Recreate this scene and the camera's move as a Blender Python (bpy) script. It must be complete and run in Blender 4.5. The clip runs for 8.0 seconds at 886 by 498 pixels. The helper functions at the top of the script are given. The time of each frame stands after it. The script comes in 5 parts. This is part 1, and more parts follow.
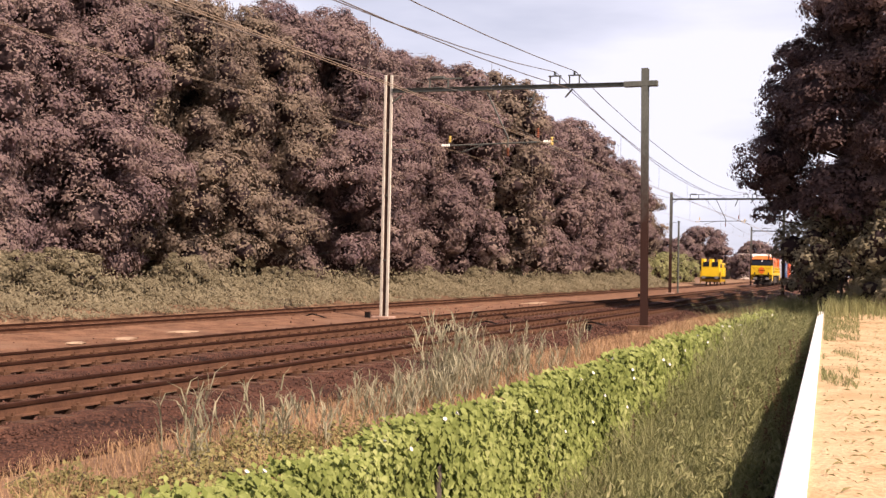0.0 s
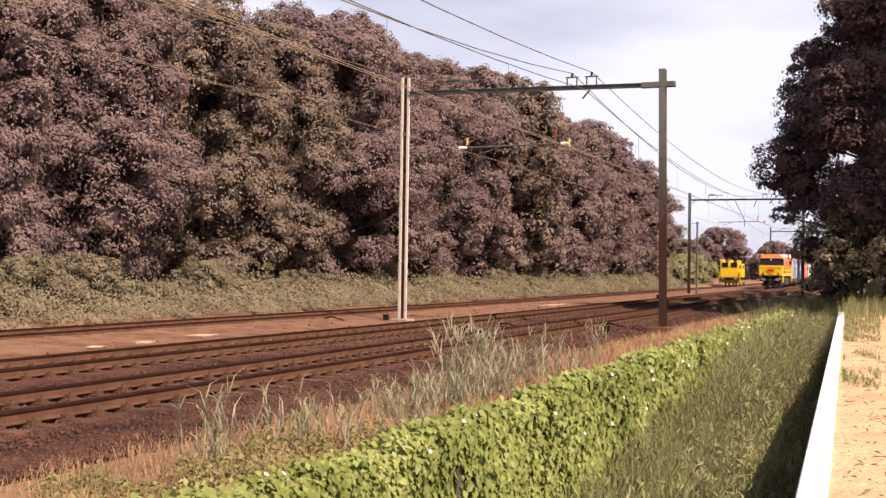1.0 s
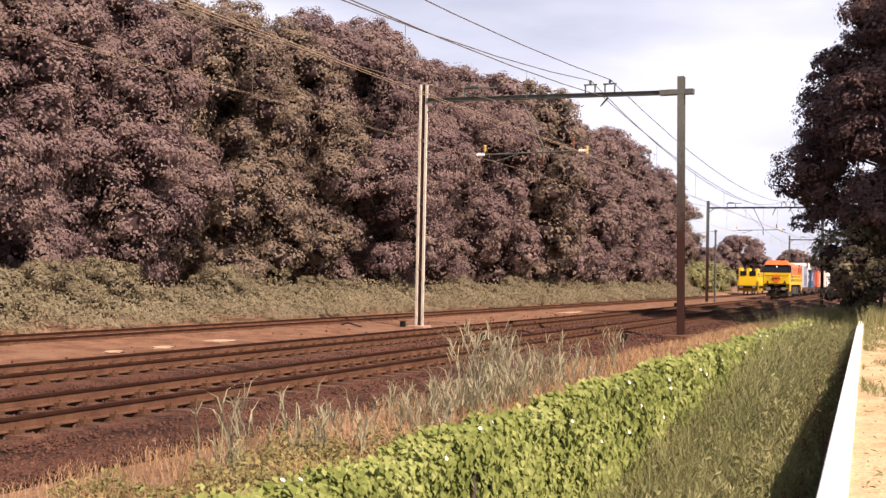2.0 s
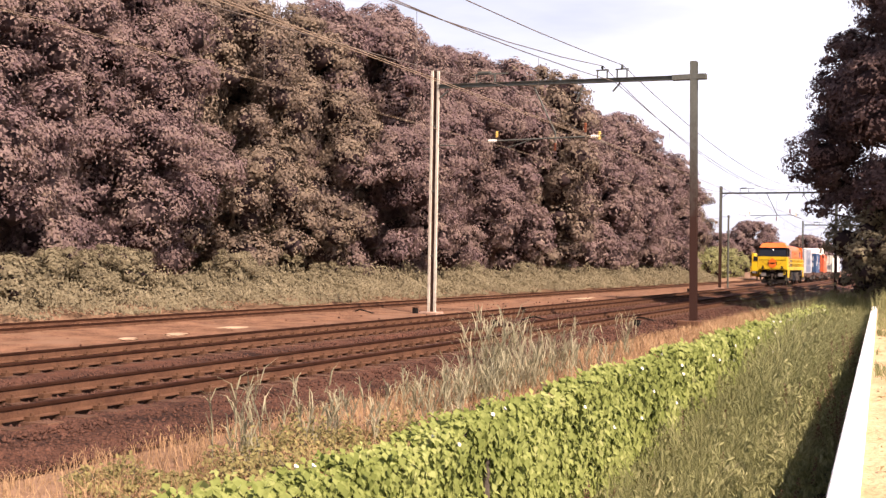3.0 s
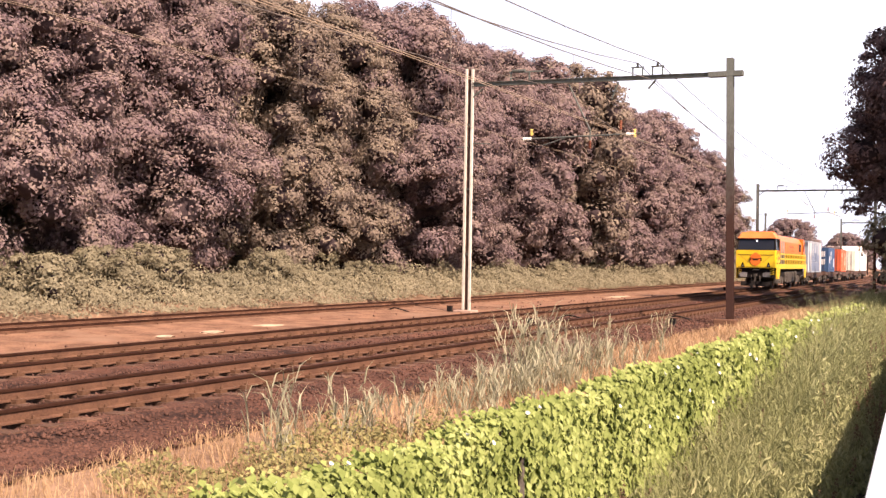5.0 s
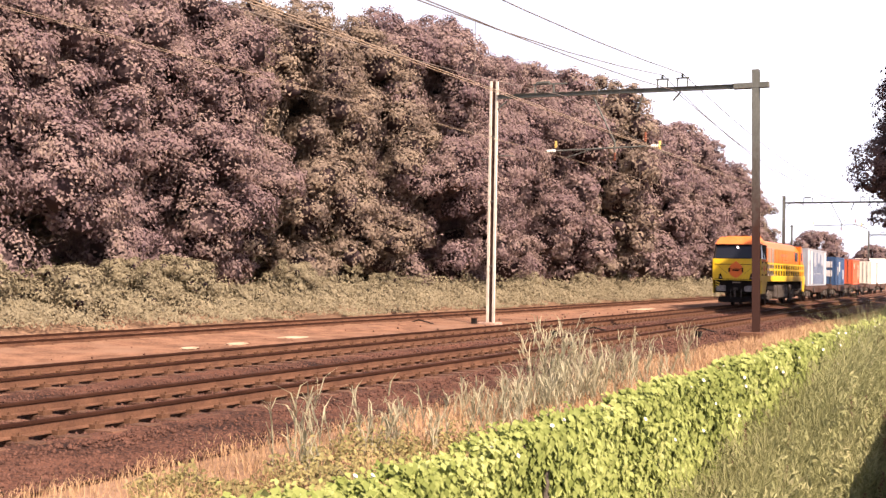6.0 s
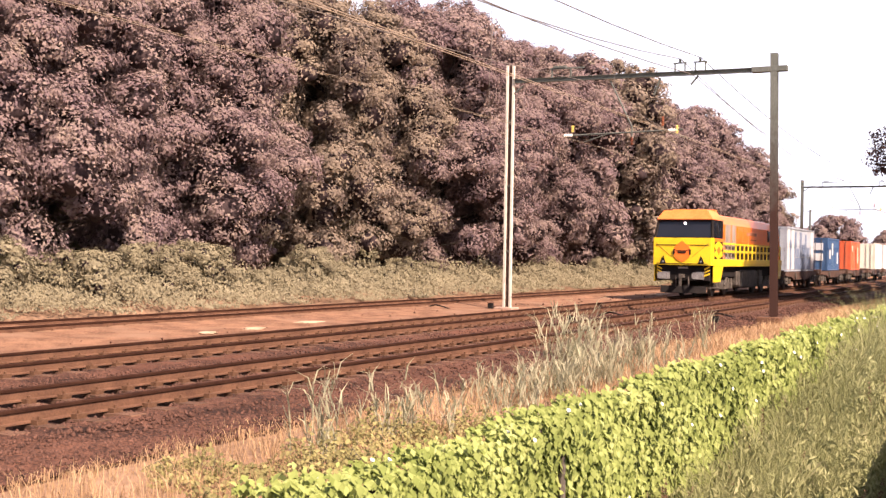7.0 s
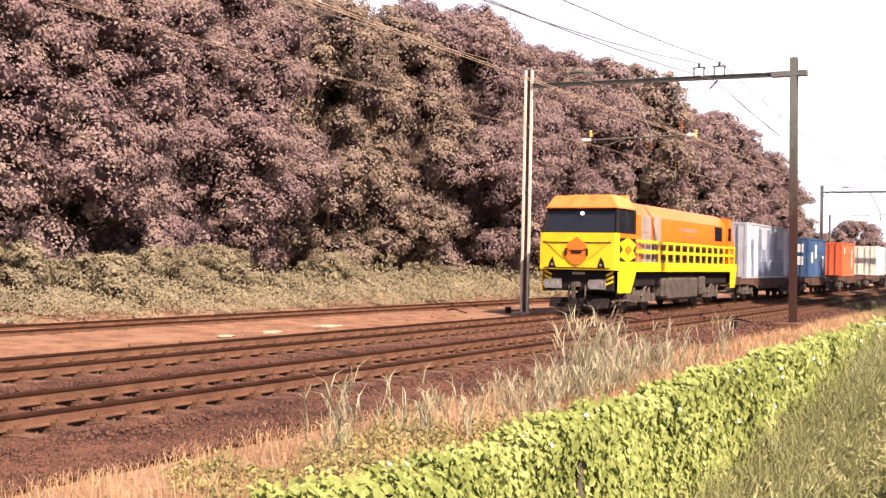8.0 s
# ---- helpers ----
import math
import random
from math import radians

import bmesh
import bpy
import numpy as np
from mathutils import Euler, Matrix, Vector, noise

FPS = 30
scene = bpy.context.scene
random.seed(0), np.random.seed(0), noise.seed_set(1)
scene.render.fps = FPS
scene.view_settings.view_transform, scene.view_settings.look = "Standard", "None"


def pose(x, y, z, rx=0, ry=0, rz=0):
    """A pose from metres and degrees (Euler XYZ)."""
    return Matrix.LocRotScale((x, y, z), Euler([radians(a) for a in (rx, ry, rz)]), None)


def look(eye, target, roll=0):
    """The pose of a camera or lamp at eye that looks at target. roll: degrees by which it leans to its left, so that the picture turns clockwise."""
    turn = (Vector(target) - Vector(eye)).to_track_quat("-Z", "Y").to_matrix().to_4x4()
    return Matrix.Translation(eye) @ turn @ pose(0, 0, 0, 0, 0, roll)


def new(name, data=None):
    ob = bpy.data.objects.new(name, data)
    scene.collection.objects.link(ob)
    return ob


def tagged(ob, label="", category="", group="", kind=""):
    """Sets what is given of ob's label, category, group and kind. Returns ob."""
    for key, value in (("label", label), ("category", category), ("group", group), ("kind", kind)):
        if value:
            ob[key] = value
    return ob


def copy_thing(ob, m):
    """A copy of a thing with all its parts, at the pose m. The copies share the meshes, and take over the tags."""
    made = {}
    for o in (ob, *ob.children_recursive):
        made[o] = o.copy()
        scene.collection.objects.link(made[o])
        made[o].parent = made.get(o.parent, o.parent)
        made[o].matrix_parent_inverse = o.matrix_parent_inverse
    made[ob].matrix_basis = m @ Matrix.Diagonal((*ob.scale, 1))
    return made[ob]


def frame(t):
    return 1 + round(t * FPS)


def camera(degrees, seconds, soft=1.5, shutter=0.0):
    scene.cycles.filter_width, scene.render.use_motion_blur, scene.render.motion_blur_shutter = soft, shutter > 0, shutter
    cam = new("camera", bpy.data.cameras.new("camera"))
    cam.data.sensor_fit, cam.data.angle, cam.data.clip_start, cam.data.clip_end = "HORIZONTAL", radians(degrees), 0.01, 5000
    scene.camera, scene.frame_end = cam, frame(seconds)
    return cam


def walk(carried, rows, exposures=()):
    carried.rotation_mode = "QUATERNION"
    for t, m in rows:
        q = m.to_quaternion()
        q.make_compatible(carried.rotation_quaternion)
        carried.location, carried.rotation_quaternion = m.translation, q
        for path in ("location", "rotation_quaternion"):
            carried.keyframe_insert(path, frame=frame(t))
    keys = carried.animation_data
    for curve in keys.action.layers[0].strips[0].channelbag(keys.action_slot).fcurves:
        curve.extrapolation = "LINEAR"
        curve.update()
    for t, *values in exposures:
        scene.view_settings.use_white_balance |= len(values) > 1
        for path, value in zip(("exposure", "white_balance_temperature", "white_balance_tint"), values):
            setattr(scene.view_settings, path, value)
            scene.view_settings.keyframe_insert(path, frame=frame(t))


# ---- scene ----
# Railway line beside a wood: rail tops at z = 0, tracks run along +y and bend very gently to the left.
EYE_Z = 1.819
BEND = 0.000153
C1, C2, C3 = 10.921, 14.955, 21.671          # centre lines of the three tracks, metres to the left
FRONT, SPEED = 37.1, 15.889                  # train front at 8 s and its speed

cam = camera(43.0, 8.0, soft=1.4)
TURNS = [(0.0, 21.725, 0.897, -1.160), (0.5, 21.882, 0.984, -1.108), (1.0, 22.638, 0.996, -0.859),
         (1.5, 23.049, 1.405, -1.075), (2.0, 23.514, 1.329, -1.153), (3.5, 24.493, 0.304, -0.901),
         (4.0, 24.986, 0.181, -0.905), (4.5, 25.418, 0.268, -0.898), (6.0, 27.130, 1.106, -1.002),
         (6.5, 27.728, 1.190, -0.939), (7.0, 27.972, 0.318, -0.988), (7.5, 28.131, 0.263, -1.179),
         (8.0, 28.870, 0.523, -1.157)]
walk(cam, [(t, pose(0, 0, EYE_Z, 90 + p, r, y)) for t, y, p, r in TURNS],
     exposures=[(0.0, 0.68, 6700, 29), (2.0, 0.74, 6700, 29), (3.5, 1.13, 6700, 29), (4.5, 1.25, 6700, 29), (6.0, 1.38, 6700, 29), (8.0, 1.44, 6700, 29)])

# ---- light ----
SUN_FROM = Vector((0.62, -0.33, 0.71)).normalized()
world = bpy.data.worlds.new("sky")
scene.world = world
world.use_nodes = True
wt = world.node_tree
wt.nodes.clear()
sky = wt.nodes.new("ShaderNodeTexSky")
sky.sky_type = "NISHITA"
sky.sun_disc = False
sky.sun_elevation = math.asin(SUN_FROM.z)
sky.sun_rotation = math.atan2(SUN_FROM.x, SUN_FROM.y)
sky.air_density, sky.dust_density, sky.ozone_density = 0.9, 3.0, 0.8
coord = wt.nodes.new("ShaderNodeTexCoord")
stretch = wt.nodes.new("ShaderNodeMapping")
stretch.inputs["Scale"].default_value = (1.2, 1.2, 5.0)
cloud = wt.nodes.new("ShaderNodeTexNoise")
cloud.inputs["Scale"].default_value = 1.6
cloud.inputs["Detail"].default_value = 6.0
ramp = wt.nodes.new("ShaderNodeValToRGB")
ramp.color_ramp.elements[0].color = (0.48, 0.48, 0.48, 1)
ramp.color_ramp.elements[0].position = 0.34
ramp.color_ramp.elements[1].position = 0.55
mixw = wt.nodes.new("ShaderNodeMix")
mixw.data_type = "RGBA"
mixw.inputs["B"].default_value = (8.2, 9.3, 10.1, 1)
bg = wt.nodes.new("ShaderNodeBackground")
bg.inputs["Strength"].default_value = 0.067
wout = wt.nodes.new("ShaderNodeOutputWorld")
wt.links.new(coord.outputs["Generated"], stretch.inputs["Vector"])
wt.links.new(stretch.outputs["Vector"], cloud.inputs["Vector"])
wt.links.new(cloud.outputs["Fac"], ramp.inputs["Fac"])
height = wt.nodes.new("ShaderNodeSeparateXYZ")
thin = wt.nodes.new("ShaderNodeMapRange")            # haze and cloud thin out towards the zenith
thin.inputs["From Min"].default_value, thin.inputs["From Max"].default_value = 0.22, 0.6
thin.inputs["To Min"].default_value, thin.inputs["To Max"].default_value = 1.0, 0.1
cover = wt.nodes.new("ShaderNodeMath")
cover.operation = "MULTIPLY"
wt.links.new(coord.outputs["Generated"], height.inputs[0])
wt.links.new(height.outputs["Z"], thin.inputs["Value"])
wt.links.new(ramp.outputs["Color"], cover.inputs[0])
wt.links.new(thin.outputs["Result"], cover.inputs[1])
wt.links.new(cover.outputs[0], mixw.inputs["Factor"])
wt.links.new(sky.outputs["Color"], mixw.inputs["A"])
wt.links.new(mixw.outputs["Result"], bg.inputs["Color"])
wt.links.new(bg.outputs["Background"], wout.inputs["Surface"])
sun_data = bpy.data.lights.new("sun", "SUN")
sun_data.energy, sun_data.angle, sun_data.color = 5.0, radians(0.6), (1.0, 0.87, 0.66)
sun = new("sun", sun_data)
sun.matrix_world = look(SUN_FROM * 100, (0, 0, 0))


# ---- materials ----
def shader(name):
    m = bpy.data.materials.new(name)
    m.use_nodes = True
    nt = m.node_tree
    return m, nt, nt.nodes["Principled BSDF"]


def surface(name, low, high, rough=0.8, metal=0.0, scale=4.0, fine=40.0, bump=0.3, depth=0.01, spread=0.5, random_piece=0.0, stain=None, stretch_xyz=None):
    """Two scales of noise between two colours, bump, an optional stain colour and a random shade for each object."""
    m, nt, b = shader(name)
    n, l = nt.nodes, nt.links
    tc = n.new("ShaderNodeTexCoord")
    src = tc.outputs["Object"]
    if stretch_xyz:
        mp = n.new("ShaderNodeMapping")
        mp.inputs["Scale"].default_value = stretch_xyz
        l.new(src, mp.inputs["Vector"])
        src = mp.outputs["Vector"]
    big, small = n.new("ShaderNodeTexNoise"), n.new("ShaderNodeTexNoise")
    for node, s in ((big, scale), (small, fine)):
        node.inputs["Scale"].default_value = s
        node.inputs["Detail"].default_value = 4.0
        l.new(src, node.inputs["Vector"])
    add = n.new("ShaderNodeMath")
    add.operation = "ADD"
    l.new(big.outputs["Fac"], add.inputs[0])
    l.new(small.outputs["Fac"], add.inputs[1])
    rng = n.new("ShaderNodeMapRange")
    rng.inputs["From Min"].default_value, rng.inputs["From Max"].default_value = 1.0 - spread * 0.5, 1.0 + spread * 0.5
    l.new(add.outputs[0], rng.inputs["Value"])
    mix = n.new("ShaderNodeMix")
    mix.data_type = "RGBA"
    mix.inputs["A"].default_value, mix.inputs["B"].default_value = (*low, 1), (*high, 1)
    l.new(rng.outputs["Result"], mix.inputs["Factor"])
    col = mix.outputs["Result"]
    if stain:
        st = n.new("ShaderNodeTexNoise")
        st.inputs["Scale"].default_value = scale * 0.35
        st.inputs["Detail"].default_value = 6.0
        l.new(src, st.inputs["Vector"])
        sr = n.new("ShaderNodeMapRange")
        sr.inputs["From Min"].default_value, sr.inputs["From Max"].default_value = 0.52, 0.68
        l.new(st.outputs["Fac"], sr.inputs["Value"])
        sm = n.new("ShaderNodeMix")
        sm.data_type = "RGBA"
        sm.inputs["B"].default_value = (*stain, 1)
        l.new(sr.outputs["Result"], sm.inputs["Factor"])
        l.new(col, sm.inputs["A"])
        col = sm.outputs["Result"]
    if random_piece:
        oi = n.new("ShaderNodeObjectInfo")
        rr = n.new("ShaderNodeMapRange")
        rr.inputs["To Min"].default_value, rr.inputs["To Max"].default_value = 1 - random_piece, 1 + random_piece
        l.new(oi.outputs["Random"], rr.inputs["Value"])
        hv = n.new("ShaderNodeHueSaturation")
        l.new(rr.outputs["Result"], hv.inputs["Value"])
        l.new(col, hv.inputs["Color"])
        col = hv.outputs["Color"]
    l.new(col, b.inputs["Base Color"])
    b.inputs["Roughness"].default_value, b.inputs["Metallic"].default_value = rough, metal
    b.inputs["Specular IOR Level"].default_value = 0.5 if rough < 0.6 else 0.2
    if bump:
        bp = n.new("ShaderNodeBump")
        bp.inputs["Strength"].default_value, bp.inputs["Distance"].default_value = bump, depth
        l.new(small.outputs["Fac"], bp.inputs["Height"])
        l.new(bp.outputs["Normal"], b.inputs["Normal"])
    return m


def leafy(name, colours, rough=0.7, through_light=0.32, patch=0.45):
    """Leaves: a colour for each leaf out of a ramp, shifted in large patches, some light passing through."""
    m, nt, b = shader(name)
    n, l = nt.nodes, nt.links
    geo = n.new("ShaderNodeNewGeometry")
    tc = n.new("ShaderNodeTexCoord")
    ns = n.new("ShaderNodeTexNoise")
    ns.inputs["Scale"].default_value = patch
    l.new(tc.outputs["Object"], ns.inputs["Vector"])
    mul = n.new("ShaderNodeMath")
    mul.operation = "MULTIPLY_ADD"
    mul.inputs[1].default_value, mul.inputs[2].default_value = 0.38, -0.19
    l.new(geo.outputs["Random Per Island"], mul.inputs[0])
    add = n.new("ShaderNodeMath")
    add.operation = "MULTIPLY_ADD"
    add.inputs[1].default_value = 1.0
    l.new(ns.outputs["Fac"], add.inputs[0])
    l.new(mul.outputs[0], add.inputs[2])
    rp = n.new("ShaderNodeValToRGB")
    els = rp.color_ramp.elements
    els[0].color, els[1].color = (*colours[0], 1), (*colours[-1], 1)
    for k, c in enumerate(colours[1:-1], 1):
        e = els.new(k / (len(colours) - 1))
        e.color = (*c, 1)
    l.new(add.outputs[0], rp.inputs["Fac"])
    l.new(rp.outputs["Color"], b.inputs["Base Color"])
    b.inputs["Roughness"].default_value = rough
    b.inputs["Specular IOR Level"].default_value = 0.15
    tr = n.new("ShaderNodeBsdfTranslucent")
    l.new(rp.outputs["Color"], tr.inputs["Color"])
    ms = n.new("ShaderNodeMixShader")
    ms.inputs["Fac"].default_value = through_light
    l.new(b.outputs["BSDF"], ms.inputs[1])
    l.new(tr.outputs["BSDF"], ms.inputs[2])
    l.new(ms.outputs["Shader"], n["Material Output"].inputs["Surface"])
    return m


def glass_dark(name):
    m, nt, b = shader(name)
    b.inputs["Base Color"].default_value = (0.012, 0.014, 0.02, 1)
    b.inputs["Roughness"].default_value = 0.08
    b.inputs["Specular IOR Level"].default_value = 0.4
    return m


def glow(name, colour, strength):
    m, nt, b = shader(name)
    b.inputs["Emission Color"].default_value = (*colour, 1)
    b.inputs["Emission Strength"].default_value = strength
    return m


M_WOOD_LEAF = leafy("mauve_brown_leaves", [(0.115, 0.076, 0.088), (0.185, 0.129, 0.134), (0.258, 0.192, 0.17), (0.325, 0.26, 0.19)])
M_OLIVE_LEAF = leafy("olive_leaves", [(0.1, 0.073, 0.068), (0.18, 0.139, 0.115), (0.262, 0.208, 0.155), (0.33, 0.27, 0.19)])
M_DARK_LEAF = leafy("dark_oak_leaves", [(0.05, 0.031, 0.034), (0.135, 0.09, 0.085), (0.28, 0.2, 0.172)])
M_SHRUB_LEAF = leafy("shrub_leaves", [(0.13, 0.113, 0.075), (0.2, 0.175, 0.113), (0.27, 0.238, 0.155), (0.34, 0.292, 0.2)], patch=0.5)
M_VINE_LEAF = leafy("bindweed_leaves", [(0.06, 0.078, 0.02), (0.175, 0.215, 0.055), (0.315, 0.36, 0.118), (0.5, 0.51, 0.24)], through_light=0.35, patch=1.2)
M_WEED = leafy("grey_green_weeds", [(0.15, 0.11, 0.06), (0.19, 0.2, 0.085), (0.31, 0.31, 0.15), (0.42, 0.38, 0.22)], patch=0.8)
M_DOCK = leafy("brown_seed_heads", [(0.09, 0.05, 0.035), (0.16, 0.095, 0.06), (0.25, 0.16, 0.1)], patch=0.8)
M_DRY = leafy("dry_grass", [(0.2, 0.122, 0.066), (0.34, 0.215, 0.12), (0.46, 0.315, 0.18), (0.56, 0.43, 0.25)], patch=0.6)
M_REED = leafy("grey_reed", [(0.19, 0.183, 0.113), (0.34, 0.325, 0.215), (0.54, 0.5, 0.36)], patch=0.8)
M_BRAMBLE = leafy("bramble_leaves", [(0.085, 0.076, 0.035), (0.18, 0.16, 0.068), (0.3, 0.265, 0.11), (0.43, 0.36, 0.17)], patch=0.9)
M_PETAL = surface("white_petals", (0.75, 0.75, 0.72), (0.85, 0.85, 0.82), 0.6, bump=0)
M_BARK = surface("bark", (0.05, 0.04, 0.035), (0.12, 0.1, 0.085), 0.95, scale=3, fine=18, bump=0.8, depth=0.03, stretch_xyz=(1, 1, 0.25))
M_CORE = surface("foliage_shade_filler", (0.03, 0.02, 0.022), (0.055, 0.038, 0.038), 1.0, scale=2, fine=12, bump=0.5)
M_SOIL = surface("dry_soil", (0.15, 0.09, 0.056), (0.28, 0.175, 0.11), 1.0, scale=0.6, fine=9, bump=0.6, depth=0.04)
M_BALLAST = surface("rusty_ballast", (0.016, 0.007, 0.005), (0.125, 0.056, 0.036), 0.95, scale=1.1, fine=22, bump=1.0, depth=0.05, spread=0.4, stain=(0.12, 0.05, 0.03))
M_STONE = surface("ballast_stone", (0.026, 0.013, 0.01), (0.125, 0.06, 0.042), 0.9, scale=6, fine=35, bump=0.5, spread=0.6)
M_PATH = surface("reddish_cinder_path", (0.11, 0.056, 0.034), (0.26, 0.14, 0.085), 1.0, scale=1.6, fine=20, bump=0.9, depth=0.03, spread=0.4, stain=(0.22, 0.13, 0.085))
M_SAND = surface("pale_sand", (0.44, 0.31, 0.17), (0.62, 0.46, 0.28), 0.95, scale=2.2, fine=16, bump=0.9, depth=0.04, spread=0.5, stain=(0.42, 0.29, 0.15))
M_SANDPILE = surface("light_sand_spill", (0.33, 0.23, 0.15), (0.45, 0.33, 0.23), 0.95, scale=3, fine=25, bump=0.5)
M_RAIL = surface("rusty_rail_side", (0.07, 0.033, 0.02), (0.135, 0.068, 0.04), 0.8, 0.0, scale=3, fine=40, bump=0.2, depth=0.003)
M_RAILTOP = surface("dark_rail_head", (0.022, 0.009, 0.006), (0.042, 0.019, 0.012), 0.75, 0.0, scale=2, fine=30, bump=0.05, depth=0.002)
M_RAILTOP.node_tree.nodes["Principled BSDF"].inputs["Specular IOR Level"].default_value = 0.05
M_SLEEPER = surface("rust_stained_sleeper", (0.06, 0.032, 0.021), (0.13, 0.07, 0.045), 0.9, scale=5, fine=40, bump=0.4, depth=0.006, random_piece=0.25)
M_FASTEN = surface("rail_fastening", (0.09, 0.045, 0.026), (0.15, 0.08, 0.048), 0.8, 0.4, scale=20, fine=60, bump=0.2)
M_MAST = surface("weathered_galvanised_steel", (0.075, 0.084, 0.074), (0.135, 0.145, 0.13), 0.65, 0.1, scale=2.0, fine=25, bump=0.15, depth=0.003, stretch_xyz=(1, 1, 0.3))
M_WEBSHADE = surface("shaded_web_steel", (0.035, 0.018, 0.014), (0.1, 0.055, 0.04), 0.8, 0.05, scale=2.0, fine=25, bump=0.2, depth=0.003, stretch_xyz=(1, 1, 0.3))
M_SHADESOIL = surface("wall_shade_earth", (0.022, 0.015, 0.011), (0.06, 0.042, 0.03), 1.0, scale=1.5, fine=14, bump=0.7, depth=0.03)


def graded_steel():
    """Grey steel with dark brown that thins out upwards in streaks."""
    m = surface("grey_steel_brown_below", (0.075, 0.084, 0.074), (0.135, 0.145, 0.13), 0.7, scale=2.0, fine=25, bump=0.15, depth=0.003, stretch_xyz=(1, 1, 0.3))
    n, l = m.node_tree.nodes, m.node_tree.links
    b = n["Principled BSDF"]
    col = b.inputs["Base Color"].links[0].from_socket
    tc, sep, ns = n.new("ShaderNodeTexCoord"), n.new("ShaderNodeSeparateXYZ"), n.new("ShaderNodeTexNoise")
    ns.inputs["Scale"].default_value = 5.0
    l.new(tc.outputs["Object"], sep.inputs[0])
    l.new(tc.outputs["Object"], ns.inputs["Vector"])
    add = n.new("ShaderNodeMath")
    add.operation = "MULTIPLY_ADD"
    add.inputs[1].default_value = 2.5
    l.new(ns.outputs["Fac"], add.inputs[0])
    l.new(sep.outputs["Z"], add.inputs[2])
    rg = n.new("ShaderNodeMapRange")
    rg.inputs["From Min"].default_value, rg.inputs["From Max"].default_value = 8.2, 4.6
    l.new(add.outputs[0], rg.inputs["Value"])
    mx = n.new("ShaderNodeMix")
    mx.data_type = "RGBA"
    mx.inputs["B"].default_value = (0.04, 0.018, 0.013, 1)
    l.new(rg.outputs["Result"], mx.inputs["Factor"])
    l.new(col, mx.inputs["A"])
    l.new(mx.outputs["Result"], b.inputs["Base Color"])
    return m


M_MASTGRADED = graded_steel()
M_MASTPALE = surface("pale_concrete_post", (0.42, 0.39, 0.33), (0.6, 0.56, 0.48), 0.8, scale=2.0, fine=25, bump=0.2, depth=0.004, stretch_xyz=(1, 1, 0.3))
M_CONCRETE = surface("concrete_footing", (0.24, 0.16, 0.12), (0.38, 0.26, 0.2), 0.9, scale=4, fine=30, bump=0.4)
# paler copper for the contact wires: sunlight put into the colour
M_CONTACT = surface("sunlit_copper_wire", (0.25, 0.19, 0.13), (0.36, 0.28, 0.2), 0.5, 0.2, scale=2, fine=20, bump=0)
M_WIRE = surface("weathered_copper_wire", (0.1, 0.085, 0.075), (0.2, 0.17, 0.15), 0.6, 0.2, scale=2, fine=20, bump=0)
M_INSUL = surface("brown_insulator", (0.22, 0.07, 0.03), (0.3, 0.1, 0.045), 0.3, scale=8, fine=40, bump=0)
M_INSULY = surface("pale_yellow_insulator", (0.7, 0.52, 0.12), (0.8, 0.62, 0.2), 0.4, scale=8, fine=40, bump=0)
M_INSULW = surface("white_insulator", (0.7, 0.68, 0.62), (0.82, 0.8, 0.74), 0.3, scale=8, fine=40, bump=0)
M_COPING = surface("white_painted_concrete", (0.74, 0.74, 0.75), (0.84, 0.84, 0.85), 0.6, scale=2, fine=30, bump=0.15, depth=0.003)
M_RETAIN = surface("grey_concrete", (0.3, 0.28, 0.26), (0.42, 0.4, 0.37), 0.85, scale=3, fine=25, bump=0.4)
M_POST = surface("old_fence_post", (0.06, 0.05, 0.04), (0.13, 0.11, 0.09), 0.9, scale=6, fine=40, bump=0.5)
M_YELLOW = surface("yellow_paint", (0.66, 0.43, 0.008), (0.74, 0.5, 0.012), 0.38, scale=1.2, fine=18, bump=0.03, depth=0.002)
M_YELLOWDARK = surface("dull_yellow_and_crease_shade", (0.4, 0.24, 0.008), (0.5, 0.31, 0.012), 0.5, scale=1.2, fine=18, bump=0.03, depth=0.002)
M_ORANGE = surface("orange_paint", (0.7, 0.13, 0.01), (0.78, 0.17, 0.015), 0.38, scale=1.2, fine=18, bump=0.03, depth=0.002)
M_ROOF = surface("sun_faded_orange_paint", (0.74, 0.17, 0.03), (0.82, 0.24, 0.055), 0.5, scale=1.5, fine=18, bump=0.05, depth=0.003)
M_BLACK = surface("black_frame_paint", (0.006, 0.005, 0.005), (0.016, 0.012, 0.011), 0.9, scale=3, fine=25, bump=0.15, depth=0.004)
M_GREYMETAL = surface("dusty_grey_metal", (0.03, 0.025, 0.022), (0.1, 0.085, 0.072), 0.7, 0.0, scale=3, fine=25, bump=0.2, depth=0.004)
M_BUFFER = surface("dull_steel_buffer_face", (0.11, 0.1, 0.1), (0.24, 0.23, 0.22), 0.5, 0.1, scale=4, fine=25, bump=0.1, depth=0.003)
M_DOORGREY = surface("pale_grey_door_paint", (0.23, 0.19, 0.16), (0.31, 0.26, 0.22), 0.5, scale=2, fine=25, bump=0.05)
M_GLASS = glass_dark("dark_cab_glass")
M_LAMP = glow("headlight", (1.0, 0.97, 0.9), 1.6)
M_WHITEBOX = surface("white_container_paint", (0.52, 0.52, 0.53), (0.64, 0.64, 0.65), 0.5, scale=1.5, fine=20, bump=0.05, stain=(0.58, 0.56, 0.53))
